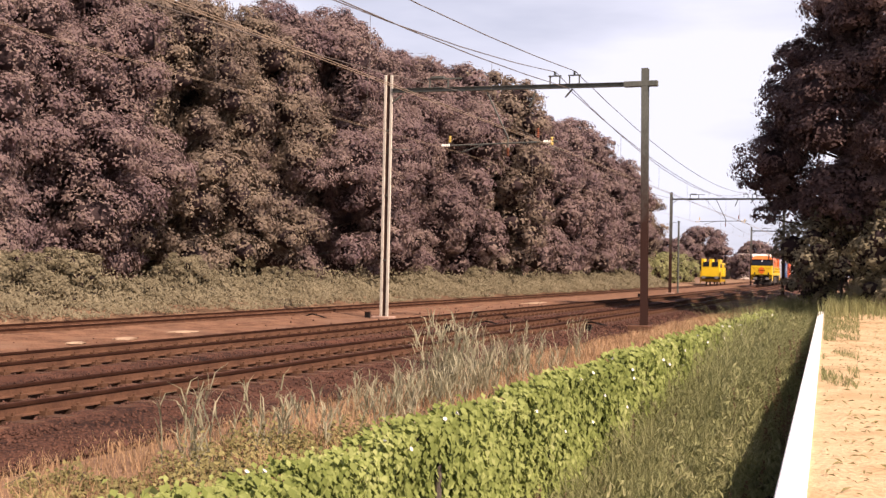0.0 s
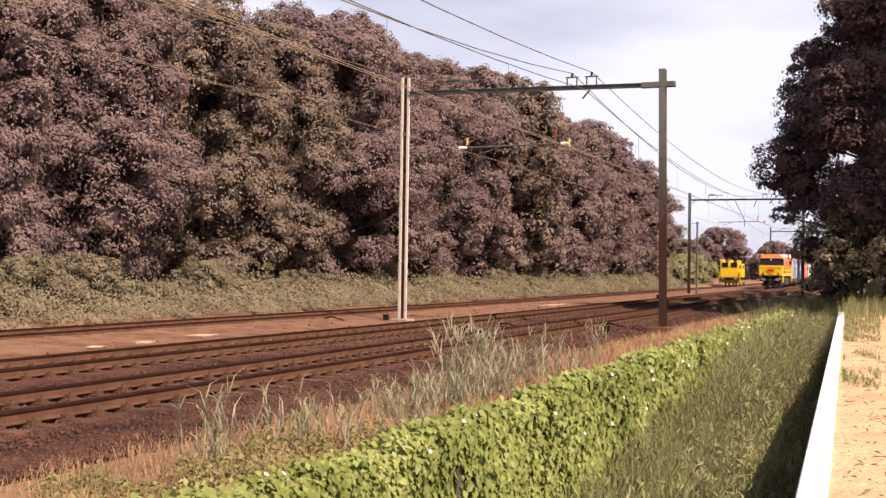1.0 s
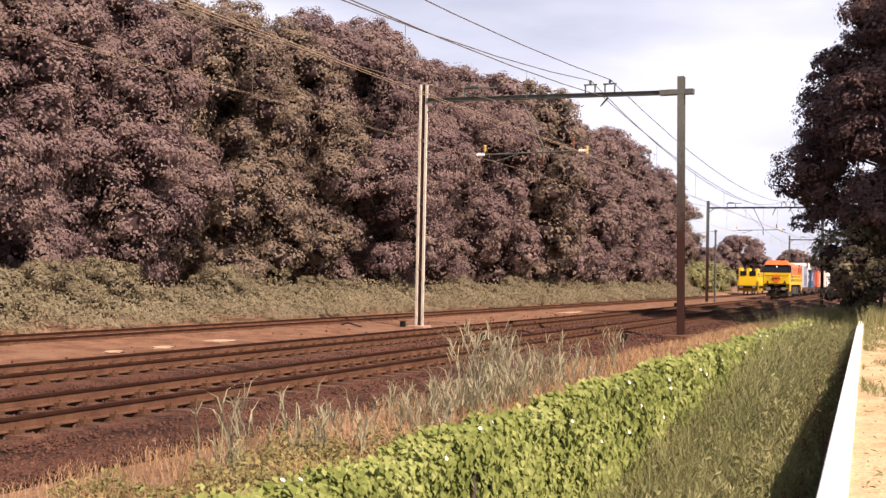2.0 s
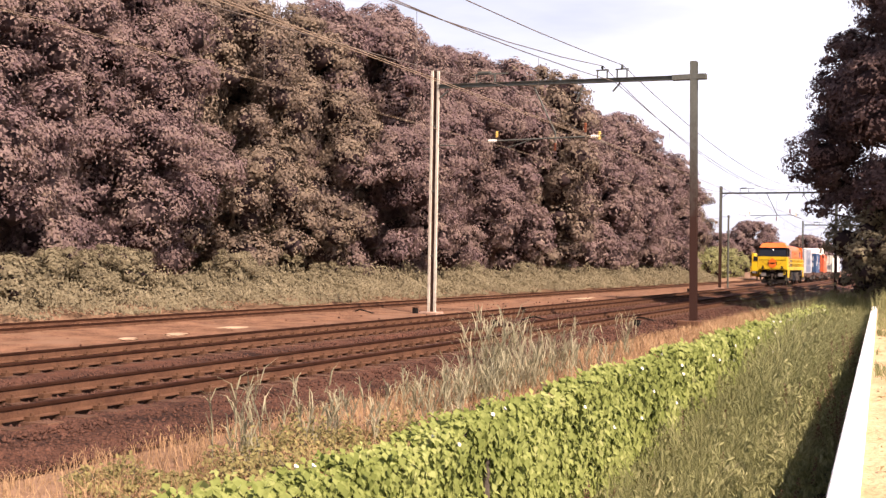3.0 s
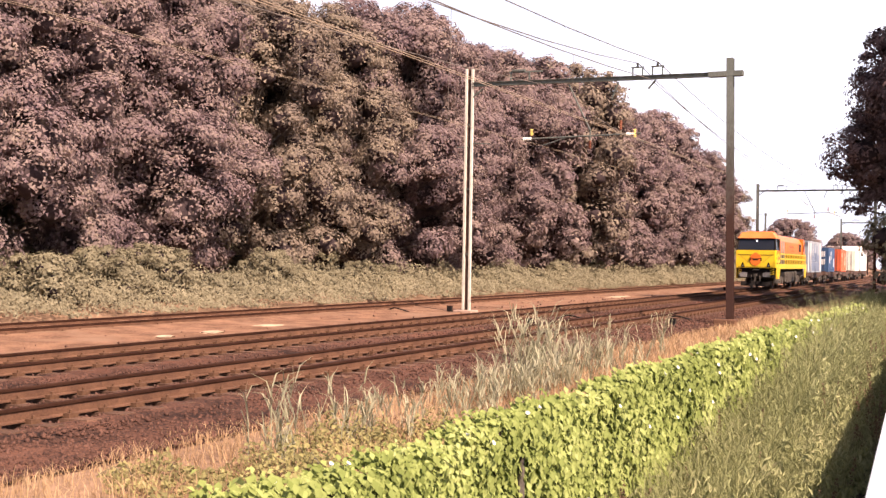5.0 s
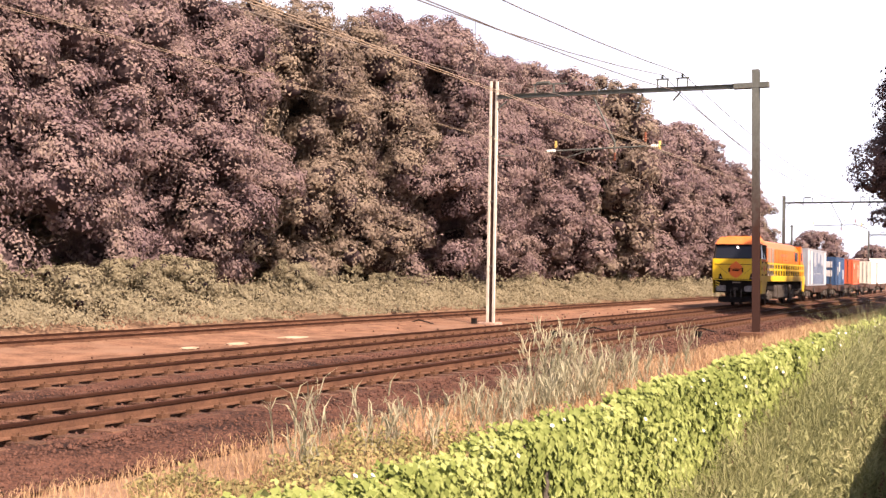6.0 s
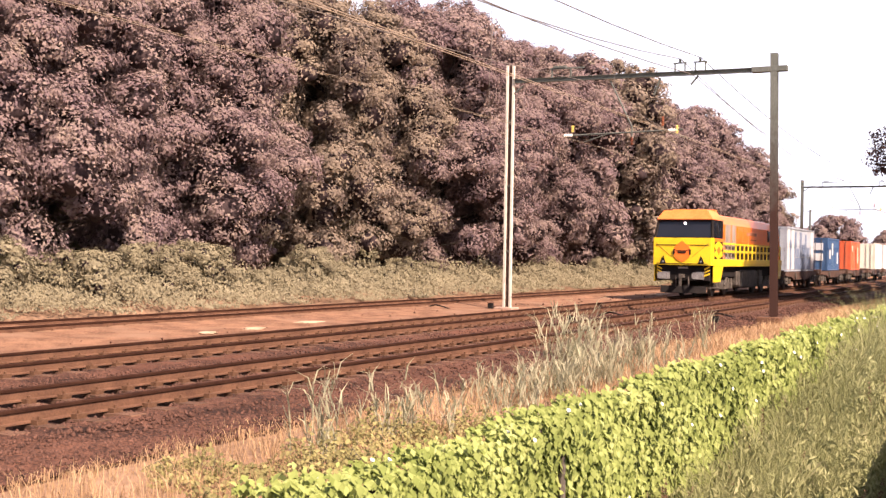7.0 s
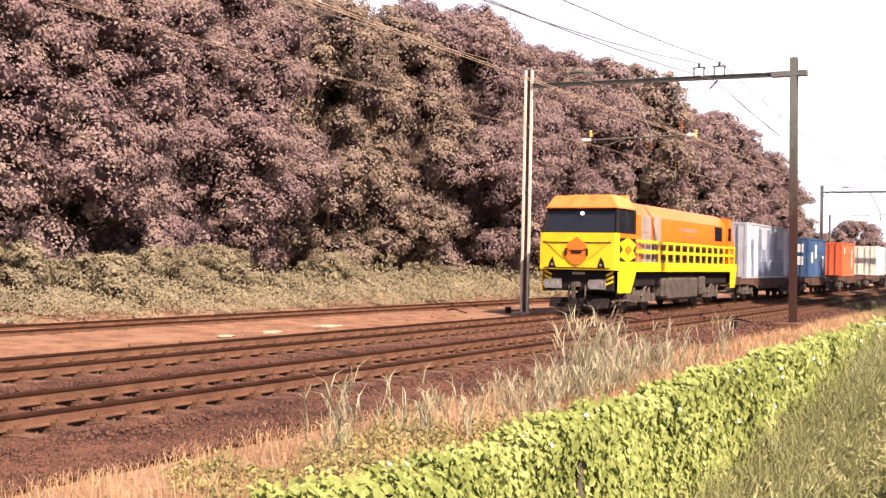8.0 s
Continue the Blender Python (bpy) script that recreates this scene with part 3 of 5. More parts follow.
V = octv[None] * rng.uniform(0.6, 1.3, (len(xx), 6, 1)) * sz[:, None, None]
th = rng.uniform(0, 6.28, len(xx))
R = np.stack([np.stack([np.cos(th), -np.sin(th), 0 * th], 1), np.stack([np.sin(th), np.cos(th), 0 * th], 1), np.stack([0 * th, 0 * th, 1 + 0 * th], 1)], 1)
V = np.einsum("nij,nkj->nki", R, V) + np.stack([xx, yy, zz + sz * 0.3], 1)[:, None]
T = octt[None] + (np.arange(len(xx)) * 6)[:, None, None]
ob = new("ballast_stones", tri_mesh("ballast_stones", V.reshape(-1, 3), T.reshape(-1, 3), M_STONE))
tagged(ob, "loose dark red-brown crushed stones", "ballast", kind="stuff")


# ---- overhead line ----
def steel_mast(top, label_part, pale, x, height, foot=-0.25, lean=0.0):
    """Two flanges and a web."""
    g = 0.125
    if pale:
        for s in (-g, g):
            part("mast_flange", boxes((x + s - 0.045, x + s + 0.045, -0.05, 0.05, foot, height), bevel=0.006), M_MASTPALE, top, label_part)
        # web coloured dark for the shade between the two flanges
        part("mast_web", boxes((x - g, x + g, 0.02, 0.04, foot, height)), M_WEBSHADE, top, "dark web between the flanges")
        for z in (2.0, 4.5, 7.0):
            part("mast_tie", boxes((x - g, x + g, -0.03, 0.02, z, z + 0.05)), M_MAST, top)
    else:
        for z0, z1, m in ((foot, height, M_MASTGRADED),):
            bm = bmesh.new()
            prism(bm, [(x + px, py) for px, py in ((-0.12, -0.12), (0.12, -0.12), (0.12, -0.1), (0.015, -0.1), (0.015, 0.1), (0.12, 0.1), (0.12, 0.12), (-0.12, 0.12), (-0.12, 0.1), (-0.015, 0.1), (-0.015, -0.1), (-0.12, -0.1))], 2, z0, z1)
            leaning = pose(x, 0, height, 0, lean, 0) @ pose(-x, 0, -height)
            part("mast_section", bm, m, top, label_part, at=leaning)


def insulator(bm, a, b, r):
    a, b = Vector(a), Vector(b)
    tube(bm, a, b, r * 0.5, seg=8)
    for k in range(5):
        p = a.lerp(b, (k + 0.5) / 5)
        q = a.lerp(b, (k + 0.85) / 5)
        tube(bm, p, q, r, r * 0.55, 8)


def make_portal(y, left=-17.98, right=-8.05, height=9.05, beam=8.42):
    m = pose(-BEND * y * y / 2, y, 0, 0, 0, math.degrees(math.atan(BEND * y)))
    top = thing("catenary_portal", "weathered steel catenary portal spanning two railway tracks", "catenary portal", "catenary portals", at=m)
    near = y < 60
    steel_mast(top, "pale twin-flange mast" if near else "dark weathered steel mast", near, left, height + (0.12 if near else 0.0))
    steel_mast(top, "dark weathered steel mast", False, right, height - (0.08 if near else -0.1), -0.35, -0.7 if near else 0.0)
    for x in (left, right):
        part("footing", boxes((x - 0.4, x + 0.36, -0.36, 0.36, -0.45, -0.13 if x < -12 else -0.1), bevel=0.03), M_CONCRETE if x < -12 else M_RAIL, top, "reddish concrete footing")
    tilt = pose(right, 0, beam, 0, 0.75 if near else 0.0, 0) @ pose(-right, 0, -beam)
    part("beam", boxes((left + 0.12, right + 0.4, -0.09, 0.09, beam + 0.06, beam + 0.075), (left + 0.12, right + 0.4, -0.09, 0.09, beam - 0.075, beam - 0.06), (left + 0.12, right + 0.4, -0.01, 0.01, beam - 0.06, beam + 0.06), (left + 0.12, right + 0.4, 0.06, 0.08, beam - 0.06, beam + 0.06)), M_MAST, top, at=tilt)
    part("sleeve", boxes((right - 0.75, right + 0.45, -0.125, 0.125, beam - 0.09, beam + 0.1), bevel=0.01), M_MAST, top)
    part("knee_brace", tubes(((left + 0.15, 0, beam - 0.35), (left + 0.55, 0, beam - 0.05), 0.035)), M_MAST, top)
    # feeder brackets on the beam
    for x in (-11.35, -10.62):
        bm = boxes((x - 0.2, x - 0.16, -0.03, 0.03, beam + 0.075, beam + 0.42), (x + 0.16, x + 0.2, -0.03, 0.03, beam + 0.075, beam + 0.42), (x - 0.24, x + 0.24, -0.035, 0.035, beam + 0.4, beam + 0.44))
        insulator(bm, (x, 0, beam + 0.44), (x, 0, beam + 0.58), 0.06)
        part("feeder_bracket", bm, M_MAST, top)
    bm = boxes((-16.3, -16.25, -0.03, 0.03, beam + 0.075, beam + 0.4), (-15.55, -15.5, -0.03, 0.03, beam + 0.075, beam + 0.4), (-16.35, -15.0, -0.035, 0.035, beam + 0.38, beam + 0.43), (-16.2, -15.7, -0.08, 0.08, beam + 0.43, beam + 0.5))
    part("switch_bracket", bm, M_MAST, top, at=tilt)
    # hangers, registration tube, insulators
    for a, c, r in (((-13.95, 0, beam - 0.07), (-13.1, 0, 6.62), 0.03), ((-12.06, 0, beam - 0.07), (-12.3, 0, 7.75), 0.035), ((-10.68, 0, beam - 0.07), (-10.95, 0, 8.05), 0.035)):
        part("hanger", tubes((a, c, r)), M_MAST, top)
    part("registration_tube", tubes(((-15.8, 0, 6.38), (-11.2, 0, 6.46), 0.03), ((-13.1, 0, 6.62), (-13.1, 0, 6.2), 0.03), ((-14.96, 0, 6.12), (-14.0, 0, 6.4), 0.02), ((-10.95, 0, 6.12), (-11.9, 0, 6.44), 0.02)), M_MAST, top)
    for a, c, mat, lab in (((-15.75, 0, 6.39), (-15.4, 0, 6.39), M_INSULW, "white insulator"), ((-11.75, 0, 6.45), (-11.4, 0, 6.45), M_INSULW, "white insulator"), ((-11.42, 0, 6.32), (-11.42, 0, 6.62), M_INSULY, "pale yellow insulator"),
                           ((-11.95, 0, 6.6), (-11.95, 0, 6.95), M_INSUL, "brown insulator"), ((-13.1, 0, 6.25), (-13.1, 0, 5.95), M_INSUL, "brown insulator"), ((-15.4, 0, 6.5), (-15.4, 0, 6.75), M_INSULY, "pale yellow insulator")):
        bm = bmesh.new()
        insulator(bm, a, c, 0.07)
        part("insulator", bm, mat, top, lab)
    part("mast_stay", tubes(((left, 0, 6.3), (left + 0.9, 0, 6.25), 0.018), ((left, 0, 6.15), (left - 0.5, 0, 6.15), 0.018)), M_MAST, top)
    return top


PORTALS = (-19.0, 39.5, 103.7, 183.0, 250.0)
for y in PORTALS[1:]:
    make_portal(y)


def wire_z(z_at, sag, a, b, q):
    """Height of a wire a share q along its span; longer spans sag more."""
    return z_at - min(sag * (abs(b - a) / 58.5) ** 1.5, max(sag, 1.8)) * 4 * q * (1 - q)


def make_wire(name, label, c, z_at, sag, radius, y0=-19.0):
    pts = []
    for a, b in zip(PORTALS, PORTALS[1:]):
        for k in range(12):
            q = k / 12
            y = a + (b - a) * q
            pts.append((bend(c, y), y, wire_z(z_at, sag, a, b, q)))
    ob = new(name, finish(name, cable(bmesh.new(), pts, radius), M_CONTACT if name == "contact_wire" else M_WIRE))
    return tagged(ob, label, "overhead wire", "overhead wires")


for c in (C1, C2):
    make_wire("contact_wire", "copper contact wire above the track", c - 0.06, 6.1, 0.05, 0.009 if c == C1 else 0.005)
    make_wire("contact_wire", "copper contact wire above the track", c + 0.06, 6.1, 0.05, 0.009 if c == C1 else 0.005)
    make_wire("messenger_wire", "sagging messenger wire above the track", c, 8.42, 1.15, 0.014)
    for a, b in zip(PORTALS[:3], PORTALS[1:4]):
        for k in range(1, 7):
            s = k / 7
            y = a + (b - a) * s
            dropper = new("dropper", finish("dropper", tubes(((bend(c, y), y, 6.06), (bend(c, y), y, wire_z(8.42, 1.15, a, b, s)), 0.006), seg=5), M_WIRE))
            tagged(dropper, "thin dropper between the overhead wires", "overhead wire", "droppers")
make_wire("feeder_wire", "feeder wire on top of the portals", 11.35, 9.0, 1.68, 0.014)
make_wire("feeder_wire", "feeder wire on top of the portals", 10.62, 9.0, 1.15, 0.014)

signal_pole = thing("signal_pole", "slim grey pole beside the far portal mast", "pole", at=pose(bend(18.0, 108), 108, 0))
part("pole", tubes(((0, 0, -0.4), (0, 0, 6.5), 0.09)), M_MAST, signal_pole)
part("cap", tubes(((0, 0, 6.5), (0, 0, 6.62), 0.12)), M_MAST, signal_pole)


# ---- trees ----
WOOD_LABEL = "dense leafy tree at the edge of the wood"
KINDS = ((M_WOOD_LEAF, 15.5, 5.2), (M_WOOD_LEAF, 14.5, 4.6), (M_OLIVE_LEAF, 16.0, 4.8), (M_WOOD_LEAF, 16.5, 5.6))
near_kinds = [make_tree(11 + k, h, r, 0.6, mat, WOOD_LABEL, pose(-60, 60, 0.2), lobes=76, leaves=0.8, leaf=0.155, group="trees of the wood", shape=0.8) for k, (mat, h, r) in enumerate(KINDS)]
far_kinds = [make_tree(11 + k, h, r, 0.6, mat, WOOD_LABEL, pose(-60, 60, 0.2), lobes=70, leaves=0.75, leaf=0.24, group="trees of the wood", shape=0.8) for k, (mat, h, r) in enumerate(KINDS)]
deep_kind = make_tree(17, 17.0, 5.8, 1.5, M_WOOD_LEAF, "tall leafy tree deeper in the wood", pose(-60, 120, 0.2), lobes=44, leaves=0.5, leaf=0.34, group="trees of the wood", shape=0.8, core=0.92)
rng = random.Random(5)
spots = []
for k in range(25):
    y = 10 + k * 5.5
    spots.append((bend(30.4 + rng.uniform(-1.0, 1.2), y), y + rng.uniform(-1, 1), True))
for k in range(19):
    y = 12 + k * 6.9
    spots.append((bend(36.0 + rng.uniform(-1.2, 1.2), y), y + rng.uniform(-1.5, 1.5), False))
order = [0, 1, 3, 0, 1, 3, 2, 2, 3, 0, 1, 3, 0, 2, 1, 3, 0]
placed = set()
for k, (x, y, edge) in enumerate(spots):
    v = deep_kind if not edge else near_kinds[order[k % 17]] if y < 70 else far_kinds[order[k % 17]]
    want = float(np.interp(y, (10, 42, 48, 60, 76, 86, 108, 135, 150), (13.2, 13.2, 14.1, 15.3, 16.3, 16.8, 16.0, 14.2, 10.4)))
    hs = rng.uniform(0.94, 1.04) * (want / 15.6 if edge else want * 1.08 / 17.0)
    m = pose(x, y, 0.15, 0, 0, rng.uniform(0, 360))
    t = v if v.name not in placed else copy_thing(v, m)
    placed.add(v.name)
    t.matrix_basis = m
    t.scale = (hs, hs, hs)

# shrubs in front of the wood
shrub_kinds = [make_tree(31 + k, h, r, -0.1, M_SHRUB_LEAF, "low leafy shrub at the foot of the wood", pose(-26, 16 + 3 * k, 0), lobes=30, leaves=0.95, leaf=0.12, core=0.45, trunk=0.05, group="shrubs along the wood", name="shrub", category="shrub") for k, (h, r) in enumerate(((2.6, 2.0), (1.9, 1.9), (3.2, 2.3)))]
rng = random.Random(8)
for k in range(40):
    y = 13 + k * 3.1
    x = bend(26.3 + rng.uniform(-0.2, 1.4), y)
    s = rng.uniform(0.7, 1.0) * float(np.interp(y, (14, 26, 36, 60, 100), (1.0, 0.9, 0.68, 0.58, 0.58)))
    m = pose(x, y, 0.05, 0, 0, rng.uniform(0, 360))
    if k < 3:
        shrub_kinds[k].matrix_basis = m
        shrub_kinds[k].scale = (s, s, s)
    else:
        c = copy_thing(shrub_kinds[k % 3], m)
        c.scale = (s, s, s)

for k in range(12):
    t = copy_thing(shrub_kinds[k % 3], pose(bend(33.0, 18 + 6 * k), 18 + 6.0 * k, 0.1, 0, 0, 70 * k))
    t.scale = (1.5, 1.5, 1.4)

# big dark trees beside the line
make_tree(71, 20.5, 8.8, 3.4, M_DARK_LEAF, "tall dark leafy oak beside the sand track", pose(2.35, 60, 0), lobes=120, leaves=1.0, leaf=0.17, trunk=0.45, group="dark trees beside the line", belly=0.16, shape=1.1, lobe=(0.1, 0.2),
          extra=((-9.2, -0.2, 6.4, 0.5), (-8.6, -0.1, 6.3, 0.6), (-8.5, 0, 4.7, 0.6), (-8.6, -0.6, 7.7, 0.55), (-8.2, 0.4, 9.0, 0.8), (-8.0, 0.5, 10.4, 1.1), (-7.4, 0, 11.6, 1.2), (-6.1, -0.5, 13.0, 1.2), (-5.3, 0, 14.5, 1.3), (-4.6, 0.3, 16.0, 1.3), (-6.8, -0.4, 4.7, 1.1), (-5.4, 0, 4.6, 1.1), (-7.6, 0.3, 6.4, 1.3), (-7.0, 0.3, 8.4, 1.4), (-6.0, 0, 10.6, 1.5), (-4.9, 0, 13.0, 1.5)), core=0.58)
# unseen trees added behind the oak to cast shade on the tracks
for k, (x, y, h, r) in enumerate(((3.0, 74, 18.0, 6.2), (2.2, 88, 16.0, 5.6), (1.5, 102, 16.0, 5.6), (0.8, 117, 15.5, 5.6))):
    make_tree(72 + k, h, r, 1.5, M_DARK_LEAF, "dark leafy tree hidden behind the oak, added for its shade", pose(x, y, 0), lobes=64, leaves=0.55, leaf=0.3, trunk=0.4, group="dark trees beside the line", belly=0.55, shape=0.6, lobe=(0.2, 0.32), core=0.95)
for k, (x, y, h, r) in enumerate(((-2.2, 57, 5.2, 3.0), (1.5, 53.5, 5.6, 3.2), (5.5, 51, 5.0, 3.0), (-2.8, 66, 4.5, 2.6), (-2.6, 80, 5.0, 2.6))):
    make_tree(81 + k, h, r, 0.0, M_SHRUB_LEAF if k < 3 else M_DARK_LEAF, "olive undergrowth bush below the dark trees", pose(x, y, 0), lobes=30, leaves=0.5, leaf=0.2, trunk=0.08, group="bushes below the dark trees", name="bush", category="bush")

# distant trees, a green bank and a house
far_tree = make_tree(91, 12.0, 6.0, 0.5, M_WOOD_LEAF, "distant rounded tree beyond the tracks", pose(-40.5, 262, 0), lobes=60, leaves=0.8, leaf=0.42, group="distant trees")
for x, y, s in ((-62, 290, 0.8), (-49, 262, 0.6), (-46, 250, 0.75), (-30, 310, 0.7), (-36, 330, 0.9), (-34.5, 268, 0.45), (-31.0, 262, 0.5), (-37, 262, 0.5), (-52, 350, 0.8), (-22, 330, 0.8), (-14, 320, 0.95), (-6, 330, 0.9), (6, 300, 1.0), (-75, 270, 0.8), (20, 280, 1.0)):
    t = copy_thing(far_tree, pose(x, y, 0, 0, 0, x * 17))
    t.scale = (s, s, s)
bank_bush = make_tree(95, 4.2, 3.0, -0.2, M_WEED, "bright yellow-green bush beyond the far track", pose(bend(28.4, 138), 138, 0), lobes=22, leaves=0.6, leaf=0.26, trunk=0.06, group="bright bushes beyond the far track", name="bush", category="bush")
for k in range(1, 9):
    t = copy_thing(bank_bush, pose(bend(28.4, 138 + 5.0 * k), 138 + 5.0 * k, 0, 0, 0, 50 * k))
    t.scale = (1.0, 1.0, 0.9 + 0.06 * (k % 3))
house = thing("house", "distant pale house with a low pale roof", "house", at=pose(-32.5, 300, 0, 0, 0, 10))
part("wall", boxes((-4, 4, 0, 8, 0, 5.0)), M_PLASTER, house)
bm = bmesh.new()
prism(bm, ((-0.4, 5.0), (8.4, 5.0), (4, 6.8)), 0, -4.3, 4.3)
part("roof", bm, M_PLASTER, house)
for x in (-3, 0, 3):
    w = part("window", boxes((x - 0.6, x + 0.6, -0.04, 0.02, 1.2, 2.6)), M_PLASTER, house)
    part("pane", boxes((x - 0.5, x + 0.5, -0.06, -0.041, 1.3, 2.5)), M_GLASS, w)


# ---- hedge overgrown with bindweed ----
HX = -3.5
hedge = thing("hedge", "long fence overgrown with bright green bindweed", "hedge")
rng = np.random.default_rng(21)


def hedge_leaves(count, y0, y1, size):
    """Leaves hanging in strands down the fence, with a narrow crest of upright shoots."""
    y = rng.uniform(y0, y1, count)
    kind = rng.uniform(0, 1, count)
    topz = 0.5 + 0.07 * np.clip((y - 8) / 8, 0, 1) + 0.035 * np.sin(y * 1.7) + 0.03 * np.sin(y * 4.1 + 1) + 0.03 * np.sin(y * 11.3)
    z = -1.0 + (topz + 1.0) * rng.uniform(0, 1, count) ** 0.75
    strand = np.sin(y * 23 + 1.6 * np.sin(y * 5.1) + 0.8 * np.sin(z * 3.3 + y * 2))
    y = y - 0.035 * np.cos(y * 23 + 1.6 * np.sin(y * 5.1) + 0.8 * np.sin(z * 3.3 + y * 2))
    x = HX + 0.13 + 0.055 * strand + 0.05 * np.sin(y * 2.3 + z * 2) + rng.normal(0, 0.035, count)
    top = kind > 0.9
    back = kind < 0.1
    x = np.where(top, HX + rng.uniform(-0.16, 0.2, count), np.where(back, HX - 0.16 + rng.normal(0, 0.05, count), x))
    z = np.where(top, topz + np.abs(rng.normal(0, 0.045, count)) - 0.02, z)
    nx = np.where(top, 0.5, np.where(back, -1.0, 1.0))
    nz = np.where(top, 0.8, 0.3)
    nrm = np.stack([nx, np.full(count, -0.35), nz], 1) + rng.normal(0, 0.38, (count, 3))
    return leaf_arrays(np.stack([x, y, z], 1), nrm, size * rng.uniform(0.6, 1.35, count), rng, droop=1.9, aspect=0.74)


leaves = tri_mesh("leaves", *join(hedge_leaves(20000, 4.6, 8, 0.057), hedge_leaves(20000, 8, 13, 0.07), hedge_leaves(24000, 13, 24, 0.088), hedge_leaves(12000, 24, 36, 0.11)), M_VINE_LEAF)
tagged(part("leaves", leaves, None, hedge, "bright green heart-shaped leaves"), kind="stuff")
# dark slab behind the leaves, its colour stands in for inner shade
part("hedge_shade_filler", boxes((HX - 0.08, HX + 0.02, 4.8, 36, -1.1, 0.42)), M_CORE, hedge, "dark filler for the shade inside the hedge")
for k in range(6):
    y = 8.3 + 4.6 * k
    part("fence_post", tubes(((HX + (0.19 if k == 0 else 0.09), y, -1.2), (HX + (0.19 if k == 0 else 0.09), y, 0.3), 0.03)), M_POST, hedge, "old dark fence post")


def flower_mesh():
    bm = bmesh.new()
    tube(bm, (0, 0, -0.04), (0, 0, 0), 0.008, 0.03, 8, False)
    tube(bm, (0, 0, 0), (0, 0, 0.012), 0.03, 0.045, 8, False)
    return finish("flower", bm, M_PETAL)


FLOWER = flower_mesh()
for k in range(70):
    y = 5 + 30 * float(rng.uniform(0, 1)) ** 1.1
    if rng.uniform() < 0.5:
        p = pose(HX + float(rng.uniform(-0.1, 0.3)), y, 0.6 + float(rng.normal(0, 0.03)), float(rng.uniform(-20, 40)), float(rng.uniform(10, 60)), 0)
    else:
        p = pose(HX + 0.29, y, float(rng.uniform(-0.5, 0.5)), float(rng.uniform(-20, 40)), float(rng.uniform(50, 90)), 0)
    part("flower", FLOWER, None, hedge, "white bindweed flower", at=p @ Matrix.Scale(0.28 + y / 75, 4))


# ---- grass, weeds, reeds, brambles ----
def stuff(name, arrays, material, label, category="grass"):
    ob = new(name, tri_mesh(name, *arrays, material))
    return tagged(ob, label, category, kind="stuff")


def ground_z(x, y):
    gx = np.array([-25.0, -24.2, -9.2, -8.7, -7.7, -6.6, -5.2, -4.2, -3.6, 0.0])
    gz = np.array([0.1, -0.05, -0.3, -0.3, -0.35, -0.46, -0.68, -0.9, -1.0, -1.05])
    z = np.interp(x + BEND * y * y / 2 * (x < -5), gx, gz)
    return np.where(y > 50, z + (-0.1 - z) * np.clip((y - 50) / 16, 0, 1) * (x > -7), z)


rng = np.random.default_rng(33)
N = 62000
y = 4 + 66 * rng.uniform(0, 1, N) ** 1.5
x = -8.55 + 0.3 * np.sin(y * 1.3) * np.sin(y * 0.45) + 4.9 * rng.uniform(0, 1, N) ** 0.9 - BEND * y * y / 2
tuft = np.sin(x * 5 + y * 1.3) * np.sin(y * 3.1 - x * 2)
h = np.clip(rng.normal(0.2, 0.09, N) + 0.1 * tuft, 0.05, 0.55) * np.clip((x + 8.8) / 1.3, 0.3, 1.1)
stuff("dry_grass", blade_arrays(np.stack([x, y, ground_z(x, y) - 0.03], 1), h, 0.005 + 0.0004 * y, rng.uniform(0.1, 0.9, N), rng), M_DRY, "dead reddish-tan grass on the trackside bank")
N = 52000
y = 5 + 60 * rng.uniform(0, 1, N) ** 1.4
wx = -0.22 - 0.05 * np.minimum(y, 55)
x = -3.2 + (wx - 0.7 + 3.2) * rng.uniform(0, 1, N)
h = np.clip(rng.normal(0.98, 0.34, N), 0.2, 1.9) * np.clip(0.4 + 0.065 * (y - 8), 0.34, 1.5) * np.clip((wx - x - 0.2) / 1.2, 0.5, 1.0)
stuff("weeds", blade_arrays(np.stack([x, y, ground_z(x, y) - 0.03], 1), h, 0.005 + 0.0003 * y, rng.uniform(0.1, 0.9, N), rng), M_WEED, "tall grey-green weed grass between hedge and wall", "weeds")
# leafy weed plants: leaves round upright stalks
P = 2300
py = 5 + 42 * rng.uniform(0, 1, P) ** 1.25
pw = -0.22 - 0.05 * np.minimum(py, 55)
px = -3.2 + (pw - 0.35 + 3.2) * rng.uniform(0, 1, P)
ph = np.clip(0.42 + 0.07 * (py - 8), 0.34, 1.6) * rng.uniform(0.4, 1.15, P) * np.clip((pw - px - 0.1) / 1.0, 0.4, 1.0)
pi = np.repeat(np.arange(P), 52)
N = len(pi)
f = rng.uniform(0.08, 1.0, N)
ang = rng.uniform(0, 6.28, N)
spread = (0.05 + 0.13 * rng.uniform(0, 1, N)) * (1.15 - f) * (0.6 + ph[pi])
leanx, leany = rng.normal(0, 0.12, P)[pi] * f, rng.normal(0, 0.12, P)[pi] * f
c = np.stack([px[pi] + spread * np.cos(ang) + leanx, py[pi] + spread * np.sin(ang) + leany, ground_z(px, py)[pi] + ph[pi] * f], 1)
nrm = np.stack([np.cos(ang), np.sin(ang), np.full(N, 1.0)], 1) + rng.normal(0, 0.35, (N, 3))
